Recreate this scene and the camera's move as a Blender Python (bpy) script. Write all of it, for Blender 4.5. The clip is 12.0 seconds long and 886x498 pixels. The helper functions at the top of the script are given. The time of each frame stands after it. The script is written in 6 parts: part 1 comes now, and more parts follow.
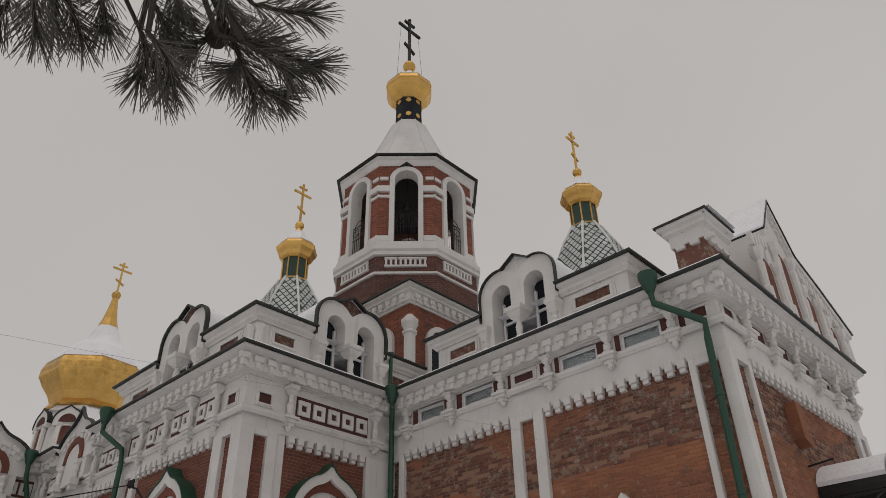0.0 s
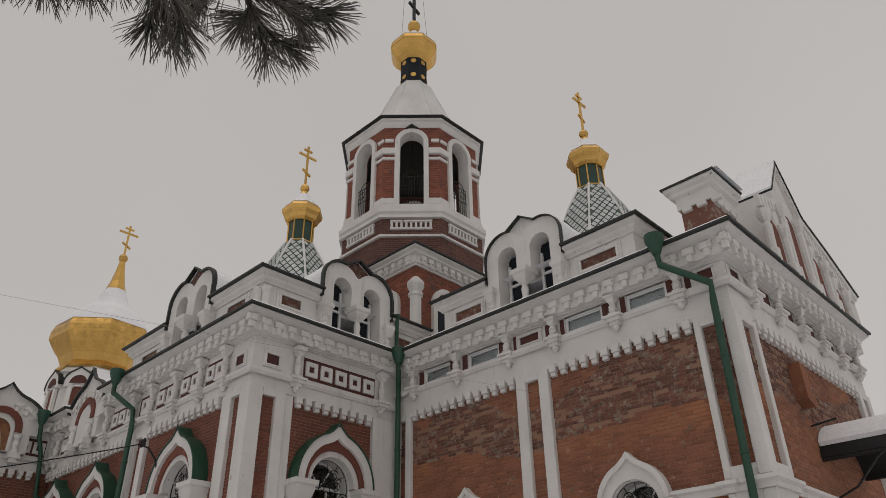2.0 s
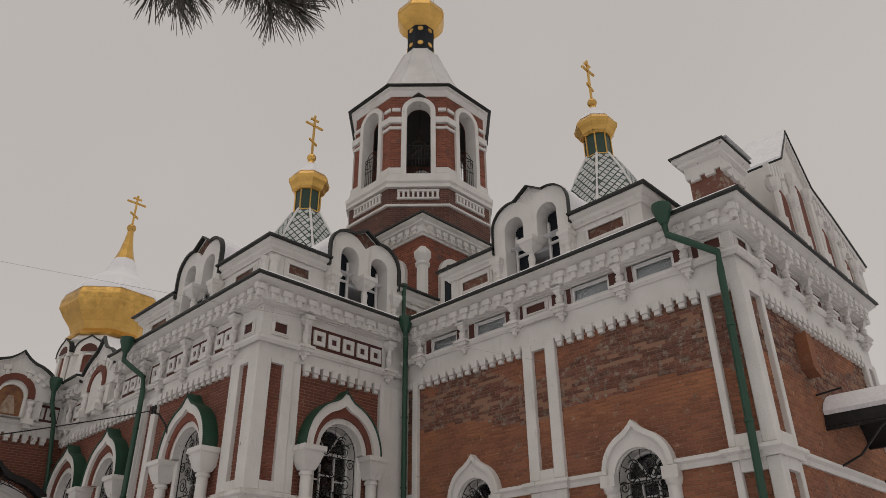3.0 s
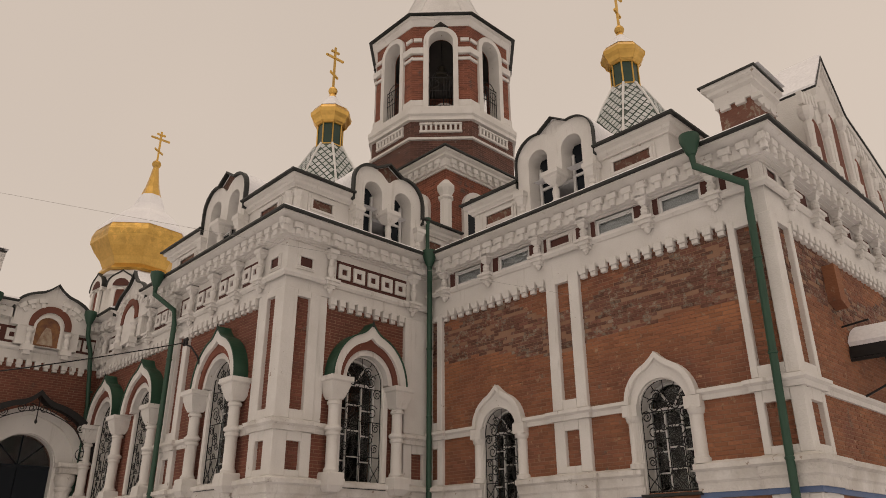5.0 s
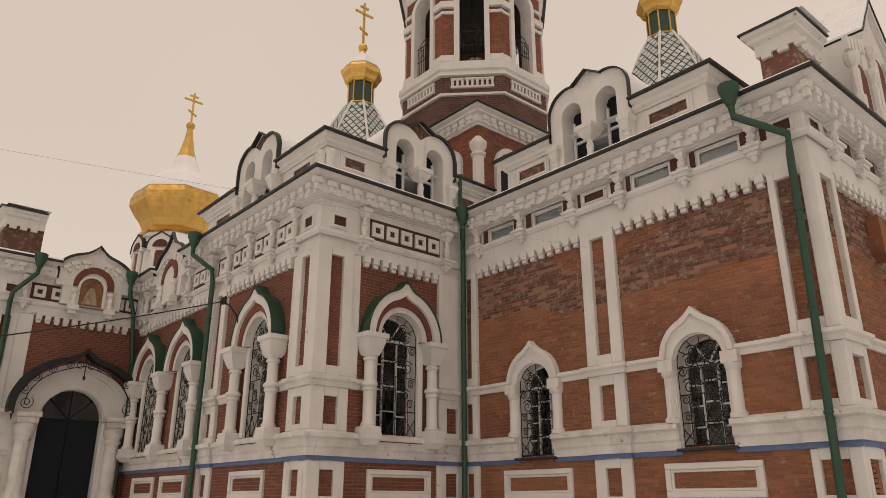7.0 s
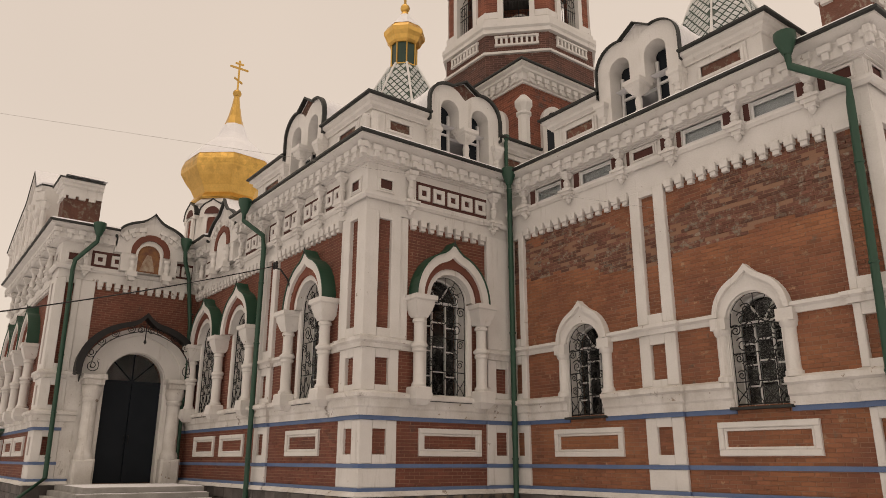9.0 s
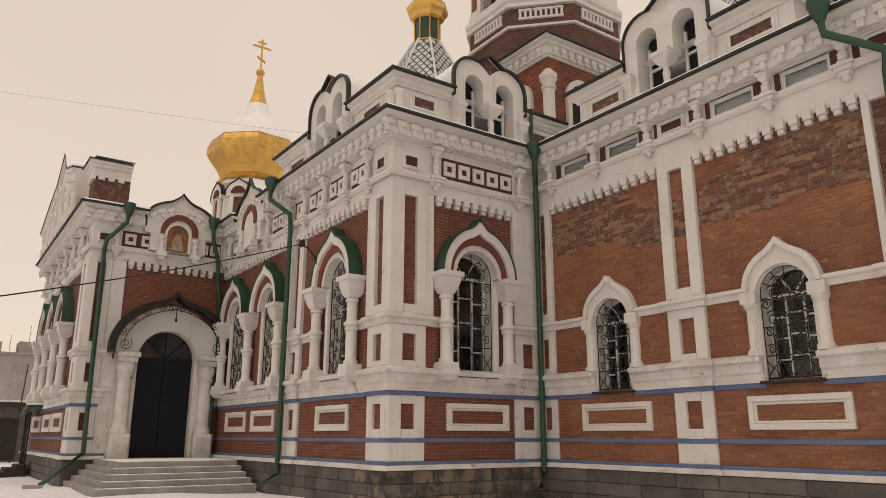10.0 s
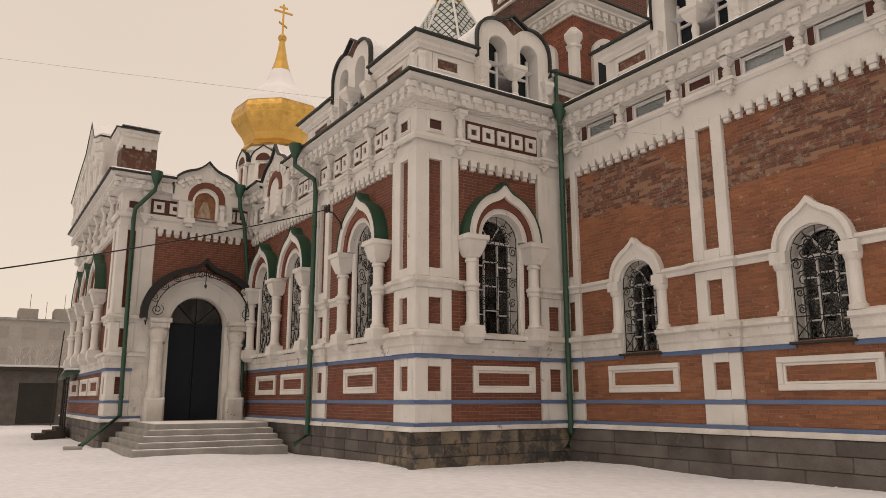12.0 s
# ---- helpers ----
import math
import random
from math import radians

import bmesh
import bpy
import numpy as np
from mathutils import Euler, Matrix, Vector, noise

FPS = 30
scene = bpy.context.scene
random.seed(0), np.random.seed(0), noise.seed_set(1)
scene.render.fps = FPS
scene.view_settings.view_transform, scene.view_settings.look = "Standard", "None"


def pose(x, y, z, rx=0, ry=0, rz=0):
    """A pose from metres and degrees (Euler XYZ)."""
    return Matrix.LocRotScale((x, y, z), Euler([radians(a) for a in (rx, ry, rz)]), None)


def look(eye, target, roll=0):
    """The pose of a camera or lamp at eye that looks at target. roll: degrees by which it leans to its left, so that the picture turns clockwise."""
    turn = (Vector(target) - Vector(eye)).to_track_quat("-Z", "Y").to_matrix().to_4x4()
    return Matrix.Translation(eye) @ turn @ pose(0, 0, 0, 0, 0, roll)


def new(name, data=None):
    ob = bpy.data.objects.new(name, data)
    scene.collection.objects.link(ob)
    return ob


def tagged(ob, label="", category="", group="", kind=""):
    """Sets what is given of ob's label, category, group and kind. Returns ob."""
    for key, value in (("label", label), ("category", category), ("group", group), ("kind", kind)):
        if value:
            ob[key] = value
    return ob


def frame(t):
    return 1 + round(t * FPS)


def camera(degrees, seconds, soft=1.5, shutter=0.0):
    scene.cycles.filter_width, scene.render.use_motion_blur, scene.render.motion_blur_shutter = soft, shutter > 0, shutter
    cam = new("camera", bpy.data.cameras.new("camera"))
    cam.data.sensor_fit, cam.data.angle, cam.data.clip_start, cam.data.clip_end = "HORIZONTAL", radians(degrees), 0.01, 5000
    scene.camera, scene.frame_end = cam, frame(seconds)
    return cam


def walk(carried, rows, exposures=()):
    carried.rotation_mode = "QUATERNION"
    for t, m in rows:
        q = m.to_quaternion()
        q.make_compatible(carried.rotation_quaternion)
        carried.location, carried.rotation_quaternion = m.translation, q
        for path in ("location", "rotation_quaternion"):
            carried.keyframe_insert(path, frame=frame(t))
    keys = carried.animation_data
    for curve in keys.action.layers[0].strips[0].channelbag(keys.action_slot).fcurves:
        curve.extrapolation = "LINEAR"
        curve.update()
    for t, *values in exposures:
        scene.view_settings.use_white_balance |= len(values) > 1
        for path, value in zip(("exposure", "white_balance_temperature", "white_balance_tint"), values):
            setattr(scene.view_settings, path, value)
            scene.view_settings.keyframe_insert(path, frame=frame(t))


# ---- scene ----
cam = camera(62.6, 12.0, 0.5)
PATH = [
    (0, (13.595, -12.362, 1.503), (12.446, -11.139, 2.591), -1.3),
    (0.5, (13.59, -12.358, 1.501), (12.436, -11.134, 2.582), -1.3),
    (1, (13.592, -12.356, 1.502), (12.427, -11.126, 2.564), -1.2),
    (1.5, (13.576, -12.361, 1.499), (12.397, -11.12, 2.534), -1.2),
    (2, (13.574, -12.363, 1.489), (12.377, -11.113, 2.491), -1.1),
    (2.5, (13.58, -12.359, 1.474), (12.362, -11.102, 2.443), -0.9),
    (3, (13.574, -12.36, 1.47), (12.335, -11.096, 2.401), -0.7),
    (5, (13.568, -12.353, 1.477), (12.228, -11.082, 2.244), -0.2),
    (5.5, (13.564, -12.322, 1.485), (12.199, -11.059, 2.221), -0.1),
    (6, (13.567, -12.32, 1.479), (12.178, -11.067, 2.188), -0.0),
    (6.5, (13.564, -12.318, 1.479), (12.154, -11.075, 2.163), 0.1),
    (7, (13.548, -12.326, 1.471), (12.116, -11.095, 2.13), 0.1),
    (9, (13.541, -12.333, 1.469), (12.005, -11.182, 2.028), 0.2),
    (9.5, (13.527, -12.348, 1.449), (11.964, -11.219, 1.981), 0.2),
    (10, (13.52, -12.372, 1.451), (11.931, -11.264, 1.949), 0.1),
    (10.5, (13.514, -12.377, 1.449), (11.902, -11.288, 1.913), 0.0),
    (11, (13.512, -12.376, 1.441), (11.883, -11.301, 1.879), -0.1),
    (11.5, (13.509, -12.37, 1.429), (11.87, -11.303, 1.848), -0.1),
    (12, (13.507, -12.366, 1.429), (11.862, -11.303, 1.833), -0.1),
]
walk(cam, [(t, look(eye, target, roll)) for t, eye, target, roll in PATH],
     [(0, -0.18, 6850, 11), (2.2, -0.16, 6900, 11), (3.2, -0.14, 7200, 13), (4.8, 0.07, 8300, 17), (7, 0.19, 8450, 17), (9, 0.32, 8450, 17), (12, 0.36, 8450, 17)])

# ---- world and light ----
world = bpy.data.worlds.new("overcast_sky")
scene.world = world
world.use_nodes = True
wn, wl = world.node_tree.nodes, world.node_tree.links
wbg = wn["Background"]
sky = wn.new("ShaderNodeTexSky")
sky.sky_type, sky.sun_disc = "NISHITA", False
sky.sun_elevation, sky.sun_rotation = radians(80), radians(146)
haze = wn.new("ShaderNodeMix")
haze.data_type = "RGBA"
haze.inputs["Factor"].default_value = 0.985
wco = wn.new("ShaderNodeTexCoord")
wno = wn.new("ShaderNodeTexNoise")
wno.inputs["Scale"].default_value, wno.inputs["Detail"].default_value = 1.3, 3
wl.new(wco.outputs["Generated"], wno.inputs["Vector"])
wra = wn.new("ShaderNodeValToRGB")
wra.color_ramp.elements[0].position, wra.color_ramp.elements[0].color = 0.3, (0.49, 0.478, 0.465, 1)
wra.color_ramp.elements[1].position, wra.color_ramp.elements[1].color = 0.75, (0.545, 0.53, 0.515, 1)
wl.new(wno.outputs["Fac"], wra.inputs["Fac"])
wl.new(sky.outputs["Color"], haze.inputs["A"])
wl.new(wra.outputs["Color"], haze.inputs["B"])
wl.new(haze.outputs["Result"], wbg.inputs["Color"])
wbg.inputs["Strength"].default_value = 1.0
sun = new("sun", bpy.data.lights.new("sun", "SUN"))
sun.data.energy, sun.data.angle, sun.data.color = 0.45, radians(50), (1.0, 0.97, 0.94)
sun.matrix_world = look((4, -6, 40), (0, 0, 0))


# ---- materials ----
def material(name, color, rough=0.8, metal=0.0, second=None, scale=3.0, amount=0.6, fine=40.0, bump=0.15, dist=0.01, spots=None, island=0.0, spec=0.4, grain=0.35, streak=None, chips=None):
    """A surface with two scales of variation; spots: (colour, scale, threshold) for stains or wear."""
    m = bpy.data.materials.new(name)
    m.use_nodes = True
    n, l = m.node_tree.nodes, m.node_tree.links
    b = n["Principled BSDF"]
    b.inputs["Roughness"].default_value, b.inputs["Metallic"].default_value = rough, metal
    b.inputs["Specular IOR Level"].default_value = spec
    geo = n.new("ShaderNodeNewGeometry")
    big = n.new("ShaderNodeTexNoise")
    big.inputs["Scale"].default_value, big.inputs["Detail"].default_value = scale, 6
    l.new(geo.outputs["Position"], big.inputs["Vector"])
    small = n.new("ShaderNodeTexNoise")
    small.inputs["Scale"].default_value, small.inputs["Detail"].default_value = fine, 4
    l.new(geo.outputs["Position"], small.inputs["Vector"])
    ramp = n.new("ShaderNodeValToRGB")
    ramp.color_ramp.elements[0].position, ramp.color_ramp.elements[1].position = 0.32, 0.68
    l.new(big.outputs["Fac"], ramp.inputs["Fac"])
    mix = n.new("ShaderNodeMix")
    mix.data_type = "RGBA"
    mix.inputs["A"].default_value = (*color, 1)
    mix.inputs["B"].default_value = (*(second or [c * 0.8 for c in color]), 1)
    k = n.new("ShaderNodeMath")
    k.operation = "MULTIPLY"
    k.inputs[1].default_value = amount
    l.new(ramp.outputs["Color"], k.inputs[0])
    l.new(k.outputs[0], mix.inputs["Factor"])
    out = mix.outputs["Result"]
    if spots:
        sc, scale2, th = spots
        sn = n.new("ShaderNodeTexNoise")
        sn.inputs["Scale"].default_value, sn.inputs["Detail"].default_value, sn.inputs["Roughness"].default_value = scale2, 9, 0.7
        l.new(geo.outputs["Position"], sn.inputs["Vector"])
        sr = n.new("ShaderNodeValToRGB")
        sr.color_ramp.elements[0].position, sr.color_ramp.elements[1].position = th, th + 0.08
        l.new(sn.outputs["Fac"], sr.inputs["Fac"])
        sm = n.new("ShaderNodeMix")
        sm.data_type = "RGBA"
        sm.inputs["B"].default_value = (*sc, 1)
        l.new(out, sm.inputs["A"])
        l.new(sr.outputs["Color"], sm.inputs["Factor"])
        out = sm.outputs["Result"]
    if chips:                              # small flakes where the paint has come off
        cc, cs, ct = chips
        cn = n.new("ShaderNodeTexNoise")
        cn.inputs["Scale"].default_value, cn.inputs["Detail"].default_value, cn.inputs["Roughness"].default_value = cs, 7, 0.62
        l.new(geo.outputs["Position"], cn.inputs["Vector"])
        cr = n.new("ShaderNodeValToRGB")
        cr.color_ramp.elements[0].position, cr.color_ramp.elements[1].position = ct, ct + 0.02
        l.new(cn.outputs["Fac"], cr.inputs["Fac"])
        cm = n.new("ShaderNodeMix")
        cm.data_type = "RGBA"
        cm.inputs["B"].default_value = (*cc, 1)
        l.new(out, cm.inputs["A"])
        l.new(cr.outputs["Color"], cm.inputs["Factor"])
        out = cm.outputs["Result"]
    if streak:
        kc, th = streak
        mp = n.new("ShaderNodeMapping")
        mp.inputs["Scale"].default_value = (5.0, 5.0, 0.45)
        l.new(geo.outputs["Position"], mp.inputs["Vector"])
        kn = n.new("ShaderNodeTexNoise")
        kn.inputs["Scale"].default_value, kn.inputs["Detail"].default_value, kn.inputs["Roughness"].default_value = 1.0, 8, 0.7
        l.new(mp.outputs["Vector"], kn.inputs["Vector"])
        kr = n.new("ShaderNodeValToRGB")
        kr.color_ramp.elements[0].position, kr.color_ramp.elements[1].position = th, th + 0.22
        l.new(kn.outputs["Fac"], kr.inputs["Fac"])
        km = n.new("ShaderNodeMix")
        km.data_type = "RGBA"
        km.inputs["B"].default_value = (*kc, 1)
        l.new(out, km.inputs["A"])
        l.new(kr.outputs["Color"], km.inputs["Factor"])
        out = km.outputs["Result"]
    hsv = n.new("ShaderNodeHueSaturation")
    vsum = n.new("ShaderNodeMath")
    vsum.operation = "MULTIPLY_ADD"
    vsum.inputs[1].default_value, vsum.inputs[2].default_value = grain, 1 - grain / 2
    l.new(small.outputs["Fac"], vsum.inputs[0])
    val = vsum.outputs[0]
    if island:
        oi = n.new("ShaderNodeObjectInfo")
        add = n.new("ShaderNodeMath")
        l.new(geo.outputs["Random Per Island"], add.inputs[0])
        l.new(oi.outputs["Random"], add.inputs[1])
        fr = n.new("ShaderNodeMath")
        fr.operation = "FRACT"
        l.new(add.outputs[0], fr.inputs[0])
        ma = n.new("ShaderNodeMath")
        ma.operation = "MULTIPLY_ADD"
        ma.inputs[1].default_value, ma.inputs[2].default_value = island, 1 - island / 2
        l.new(fr.outputs[0], ma.inputs[0])
        mu = n.new("ShaderNodeMath")
        mu.operation = "MULTIPLY"
        l.new(val, mu.inputs[0])
        l.new(ma.outputs[0], mu.inputs[1])
        val = mu.outputs[0]
    l.new(val, hsv.inputs["Value"])
    l.new(out, hsv.inputs["Color"])
    l.new(hsv.outputs["Color"], b.inputs["Base Color"])
    if bump:
        bp = n.new("ShaderNodeBump")
        bp.inputs["Strength"].default_value, bp.inputs["Distance"].default_value = bump, dist
        l.new(small.outputs["Fac"], bp.inputs["Height"])
        l.new(bp.outputs["Normal"], b.inputs["Normal"])
    return m


PLASTER = material("white_painted_plaster", (0.71, 0.69, 0.665), 0.85, 0, (0.60, 0.58, 0.55), 1.4, 0.7, 34, 0.5, 0.02, ((0.33, 0.29, 0.25), 3.0, 0.68), 0, 0.3, 0.14, ((0.42, 0.39, 0.35), 0.58), ((0.34, 0.29, 0.25), 4.5, 0.685))
PLASTER_WORN = material("flaking_white_plaster", (0.72, 0.70, 0.675), 0.9, 0, (0.5, 0.47, 0.43), 1.8, 0.8, 26, 0.7, 0.03, ((0.27, 0.235, 0.205), 2.6, 0.625), 0, 0.3, 0.2, ((0.38, 0.35, 0.31), 0.57), ((0.33, 0.27, 0.225), 5.5, 0.655))
BRICK_RED = material("painted_red_brick", (0.195, 0.064, 0.041), 0.8, 0, (0.135, 0.048, 0.035), 1.3, 0.85, 30, 0.5, 0.015, ((0.115, 0.06, 0.048), 2.2, 0.60), 0.3, chips=((0.30, 0.165, 0.11), 6.5, 0.66))
BRICK_OLD = material("old_orange_brick", (0.315, 0.128, 0.064), 0.9, 0, (0.185, 0.07, 0.046), 0.8, 0.95, 25, 0.7, 0.02, ((0.16, 0.12, 0.09), 3.2, 0.60), 0.36, chips=((0.33, 0.19, 0.12), 6.0, 0.63))
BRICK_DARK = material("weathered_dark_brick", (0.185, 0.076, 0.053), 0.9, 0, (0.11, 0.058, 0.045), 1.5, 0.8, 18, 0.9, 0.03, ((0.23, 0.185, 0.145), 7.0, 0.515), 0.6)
MORTAR = material("reddish_mortar", (0.255, 0.135, 0.085), 0.95, 0, (0.30, 0.19, 0.14), 1.2, 0.6, 60, 0.3, 0.01)
STONE = material("dark_plinth_stone", (0.135, 0.126, 0.118), 0.9, 0, (0.08, 0.062, 0.06), 2.0, 0.8, 22, 0.7, 0.03, ((0.2, 0.18, 0.15), 2.5, 0.63), 0.5)
STONE_BARE = material("bare_brown_stone", (0.23, 0.18, 0.13), 0.9, 0, (0.12, 0.10, 0.085), 2.5, 0.9, 22, 0.7, 0.03, ((0.065, 0.062, 0.06), 3.0, 0.48), 0.6)
BLUE = material("blue_paint", (0.085, 0.145, 0.28), 0.7, 0, (0.15, 0.20, 0.31), 2.0, 0.6, 40, 0.2)
GREEN = material("dark_green_painted_metal", (0.010, 0.055, 0.032), 0.45, 0, (0.016, 0.07, 0.042), 3, 0.6, 50, 0.1, 0.004, None, 0, 0.5)
ROOFEDGE = material("dark_metal_roof_edge", (0.016, 0.018, 0.017), 0.5, 0, (0.028, 0.032, 0.029), 3, 0.6, 50, 0.1, 0.004)
GOLD = material("gilded_metal", (0.72, 0.44, 0.13), 0.36, 0.85, (0.56, 0.33, 0.09), 1.5, 0.8, 9, 0.25, 0.03, None, 0.34, 0.5)
SNOW = material("snow", (0.86, 0.86, 0.88), 0.9, 0, (0.76, 0.76, 0.79), 0.8, 0.6, 14, 0.4, 0.02)
GROUND = material("trodden_snow", (0.80, 0.81, 0.86), 0.9, 0, (0.70, 0.71, 0.77), 0.35, 0.7, 5, 0.6, 0.05, ((0.70, 0.69, 0.69), 1.4, 0.66))
TENT = material("frosted_pale_metal", (0.66, 0.65, 0.64), 0.6, 0, (0.52, 0.51, 0.50), 1.2, 0.7, 20, 0.2, 0.01, ((0.42, 0.40, 0.38), 3.0, 0.66))
IRON = material("black_wrought_iron", (0.015, 0.015, 0.016), 0.5, 0.3, (0.03, 0.028, 0.026), 8, 0.5, 60, 0.1, 0.002)
FRAME = material("white_window_frame", (0.70, 0.70, 0.69), 0.45, 0, (0.62, 0.61, 0.6), 4, 0.5, 50, 0.05, 0.002)
TILE = material("green_scale_tile", (0.010, 0.036, 0.024), 0.4, 0, (0.018, 0.055, 0.036), 4, 0.6, 40, 0.1, 0.004, None, 0.4, 0.5)
TILE_SNOW = material("frosted_scale_tile", (0.60, 0.62, 0.62), 0.7, 0, (0.40, 0.45, 0.44), 3, 0.8, 30, 0.2, 0.006, None, 0.15)
CONCRETE = material("grey_concrete", (0.34, 0.33, 0.31), 0.9, 0, (0.2, 0.19, 0.18), 2, 0.8, 30, 0.4, 0.01)
DOOR = material("dark_door_paint", (0.007, 0.011, 0.016), 0.6, 0, (0.012, 0.016, 0.021), 2, 0.5, 40, 0.05, 0.003, None, 0, 0.2)
BARK = material("pine_bark", (0.05, 0.04, 0.032), 0.95, 0, (0.03, 0.025, 0.02), 20, 0.8, 120, 0.5, 0.004)
NEEDLE = material("pine_needles", (0.11, 0.10, 0.085), 0.6, 0, (0.035, 0.036, 0.028), 12, 0.8, 90, 0.0, 0.001, None, 0.7)
PANEL = material("grey_facade_panel", (0.36, 0.335, 0.31), 0.9, 0, (0.30, 0.28, 0.26), 0.15, 0.7, 3, 0.1, 0.02)
# glass kept near the facade tone: distance haze put into its colour
PANEL_HAZED = material("hazy_far_glass", (0.29, 0.27, 0.25), 0.7, 0, (0.3, 0.28, 0.26), 0.3, 0.6, 3, 0.0)
FROST = material("frosted_twigs", (0.50, 0.48, 0.45), 0.9, 0, (0.36, 0.34, 0.32), 2, 0.7, 20, 0.0)
# near-black: unlit-room shade put into colour on backings and ceiling, plain dark elsewhere
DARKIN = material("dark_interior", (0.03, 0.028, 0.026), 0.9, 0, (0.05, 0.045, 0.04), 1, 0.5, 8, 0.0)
OCHRE = material("ochre_icon_paint", (0.26, 0.12, 0.045), 0.6, 0, (0.12, 0.045, 0.03), 6, 0.9, 25, 0.05)
ROBE = material("pale_icon_paint", (0.40, 0.33, 0.25), 0.6, 0, (0.2, 0.1, 0.06), 7, 0.8, 25, 0.05)
MAROON = material("dark_red_paint", (0.10, 0.034, 0.026), 0.8, 0, (0.065, 0.026, 0.022), 2.5, 0.8, 30, 0.4, 0.01)
BRONZE = material("dark_bell_bronze", (0.05, 0.042, 0.03), 0.45, 0.7, (0.03, 0.035, 0.028), 5, 0.5, 30, 0.05)

GLASS = bpy.data.materials.new("window_glass")
GLASS.use_nodes = True
gb = GLASS.node_tree.nodes["Principled BSDF"]
gb.inputs["Base Color"].default_value = (0.75, 0.8, 0.82, 1)
gb.inputs["Roughness"].default_value = 0.03
gb.inputs["Transmission Weight"].default_value = 1.0
gb.inputs["IOR"].default_value = 1.5


def coursed(name, one, two, joint, spots):
    """Brickwork seen from afar: courses follow the face, whichever way it looks."""
    m = material(name, one, 0.9, 0, two, 1.2, 0.8, 25, 0.4, 0.01, spots)
    n, l = m.node_tree.nodes, m.node_tree.links
    b = n["Principled BSDF"]
    old = b.inputs["Base Color"].links[0].from_socket
    geo = n.new("ShaderNodeNewGeometry")
    cr = n.new("ShaderNodeVectorMath")
    cr.operation = "CROSS_PRODUCT"
    cr.inputs[1].default_value = (0, 0, 1)
    l.new(geo.outputs["True Normal"], cr.inputs[0])
    dt = n.new("ShaderNodeVectorMath")
    dt.operation = "DOT_PRODUCT"
    l.new(cr.outputs[0], dt.inputs[0])
    l.new(geo.outputs["Position"], dt.inputs[1])
    sp = n.new("ShaderNodeSeparateXYZ")
    l.new(geo.outputs["Position"], sp.inputs[0])
    cb = n.new("ShaderNodeCombineXYZ")
    l.new(dt.outputs["Value"], cb.inputs[0])
    l.new(sp.outputs["Z"], cb.inputs[1])
    bt = n.new("ShaderNodeTexBrick")
    bt.inputs["Scale"].default_value = 1.0
    bt.inputs["Brick Width"].default_value, bt.inputs["Row Height"].default_value, bt.inputs["Mortar Size"].default_value = 0.26, 0.077, 0.007
    bt.inputs["Color1"].default_value, bt.inputs["Color2"].default_value, bt.inputs["Mortar"].default_value = (0.72, 0.72, 0.72, 1), (1.25, 1.2, 1.15, 1), (*joint, 1)
    l.new(cb.outputs[0], bt.inputs["Vector"])
    mx = n.new("ShaderNodeMix")
    mx.data_type, mx.blend_type = "RGBA", "MULTIPLY"
    mx.inputs["Factor"].default_value = 1.0
    l.new(old, mx.inputs["A"])
    l.new(bt.outputs["Color"], mx.inputs["B"])
    l.new(mx.outputs["Result"], b.inputs["Base Color"])
    return m


BRICK_FAR = coursed("tower_brick", (0.22, 0.075, 0.045), (0.14, 0.05, 0.035), (1.5, 1.7, 1.9), ((0.10, 0.06, 0.05), 1.6, 0.6))
BRICK_FAR_DARK = coursed("weathered_tower_brick", (0.13, 0.06, 0.045), (0.075, 0.042, 0.036), (1.8, 2.0, 2.2), ((0.20, 0.17, 0.15), 2.4, 0.62))


# ---- mesh helpers ----
def part(name, bm, mat, parent=None, label="", m=None, smooth=False):
    """Links a bmesh as one mesh object; m: its pose under the parent."""
    bmesh.ops.recalc_face_normals(bm, faces=bm.faces)
    me = bpy.data.meshes.new(name)
    bm.to_mesh(me)
    bm.free()
    me.materials.append(mat)
    if smooth:
        me.polygons.foreach_set("use_smooth", [True] * len(me.polygons))
        me.set_sharp_from_angle(angle=radians(38))
    ob = new(name, me)
    ob.parent = parent
    if m is not None:
        ob.matrix_basis = m
    if label:
        ob["label"] = label
    return ob


def share(ob, parent, m):
    """One more piece on the same mesh."""
    o = new(ob.name.split(".")[0], ob.data)
    o.parent, o.matrix_basis = parent, m
    return o


def thing(name, label, category, group="", kind="", m=None):
    ob = new(name)
    if m is not None:
        ob.matrix_basis = m
    return tagged(ob, label, category, group, kind)


def box(bm, x0, x1, y0, y1, z0, z1):
    v = [bm.verts.new(p) for p in ((x0, y0, z0), (x1, y0, z0), (x1, y1, z0), (x0, y1, z0), (x0, y0, z1), (x1, y0, z1), (x1, y1, z1), (x0, y1, z1))]
    for q in ((0, 1, 2, 3), (4, 7, 6, 5), (0, 4, 5, 1), (1, 5, 6, 2), (2, 6, 7, 3), (3, 7, 4, 0)):
        bm.faces.new([v[i] for i in q])
    return bm


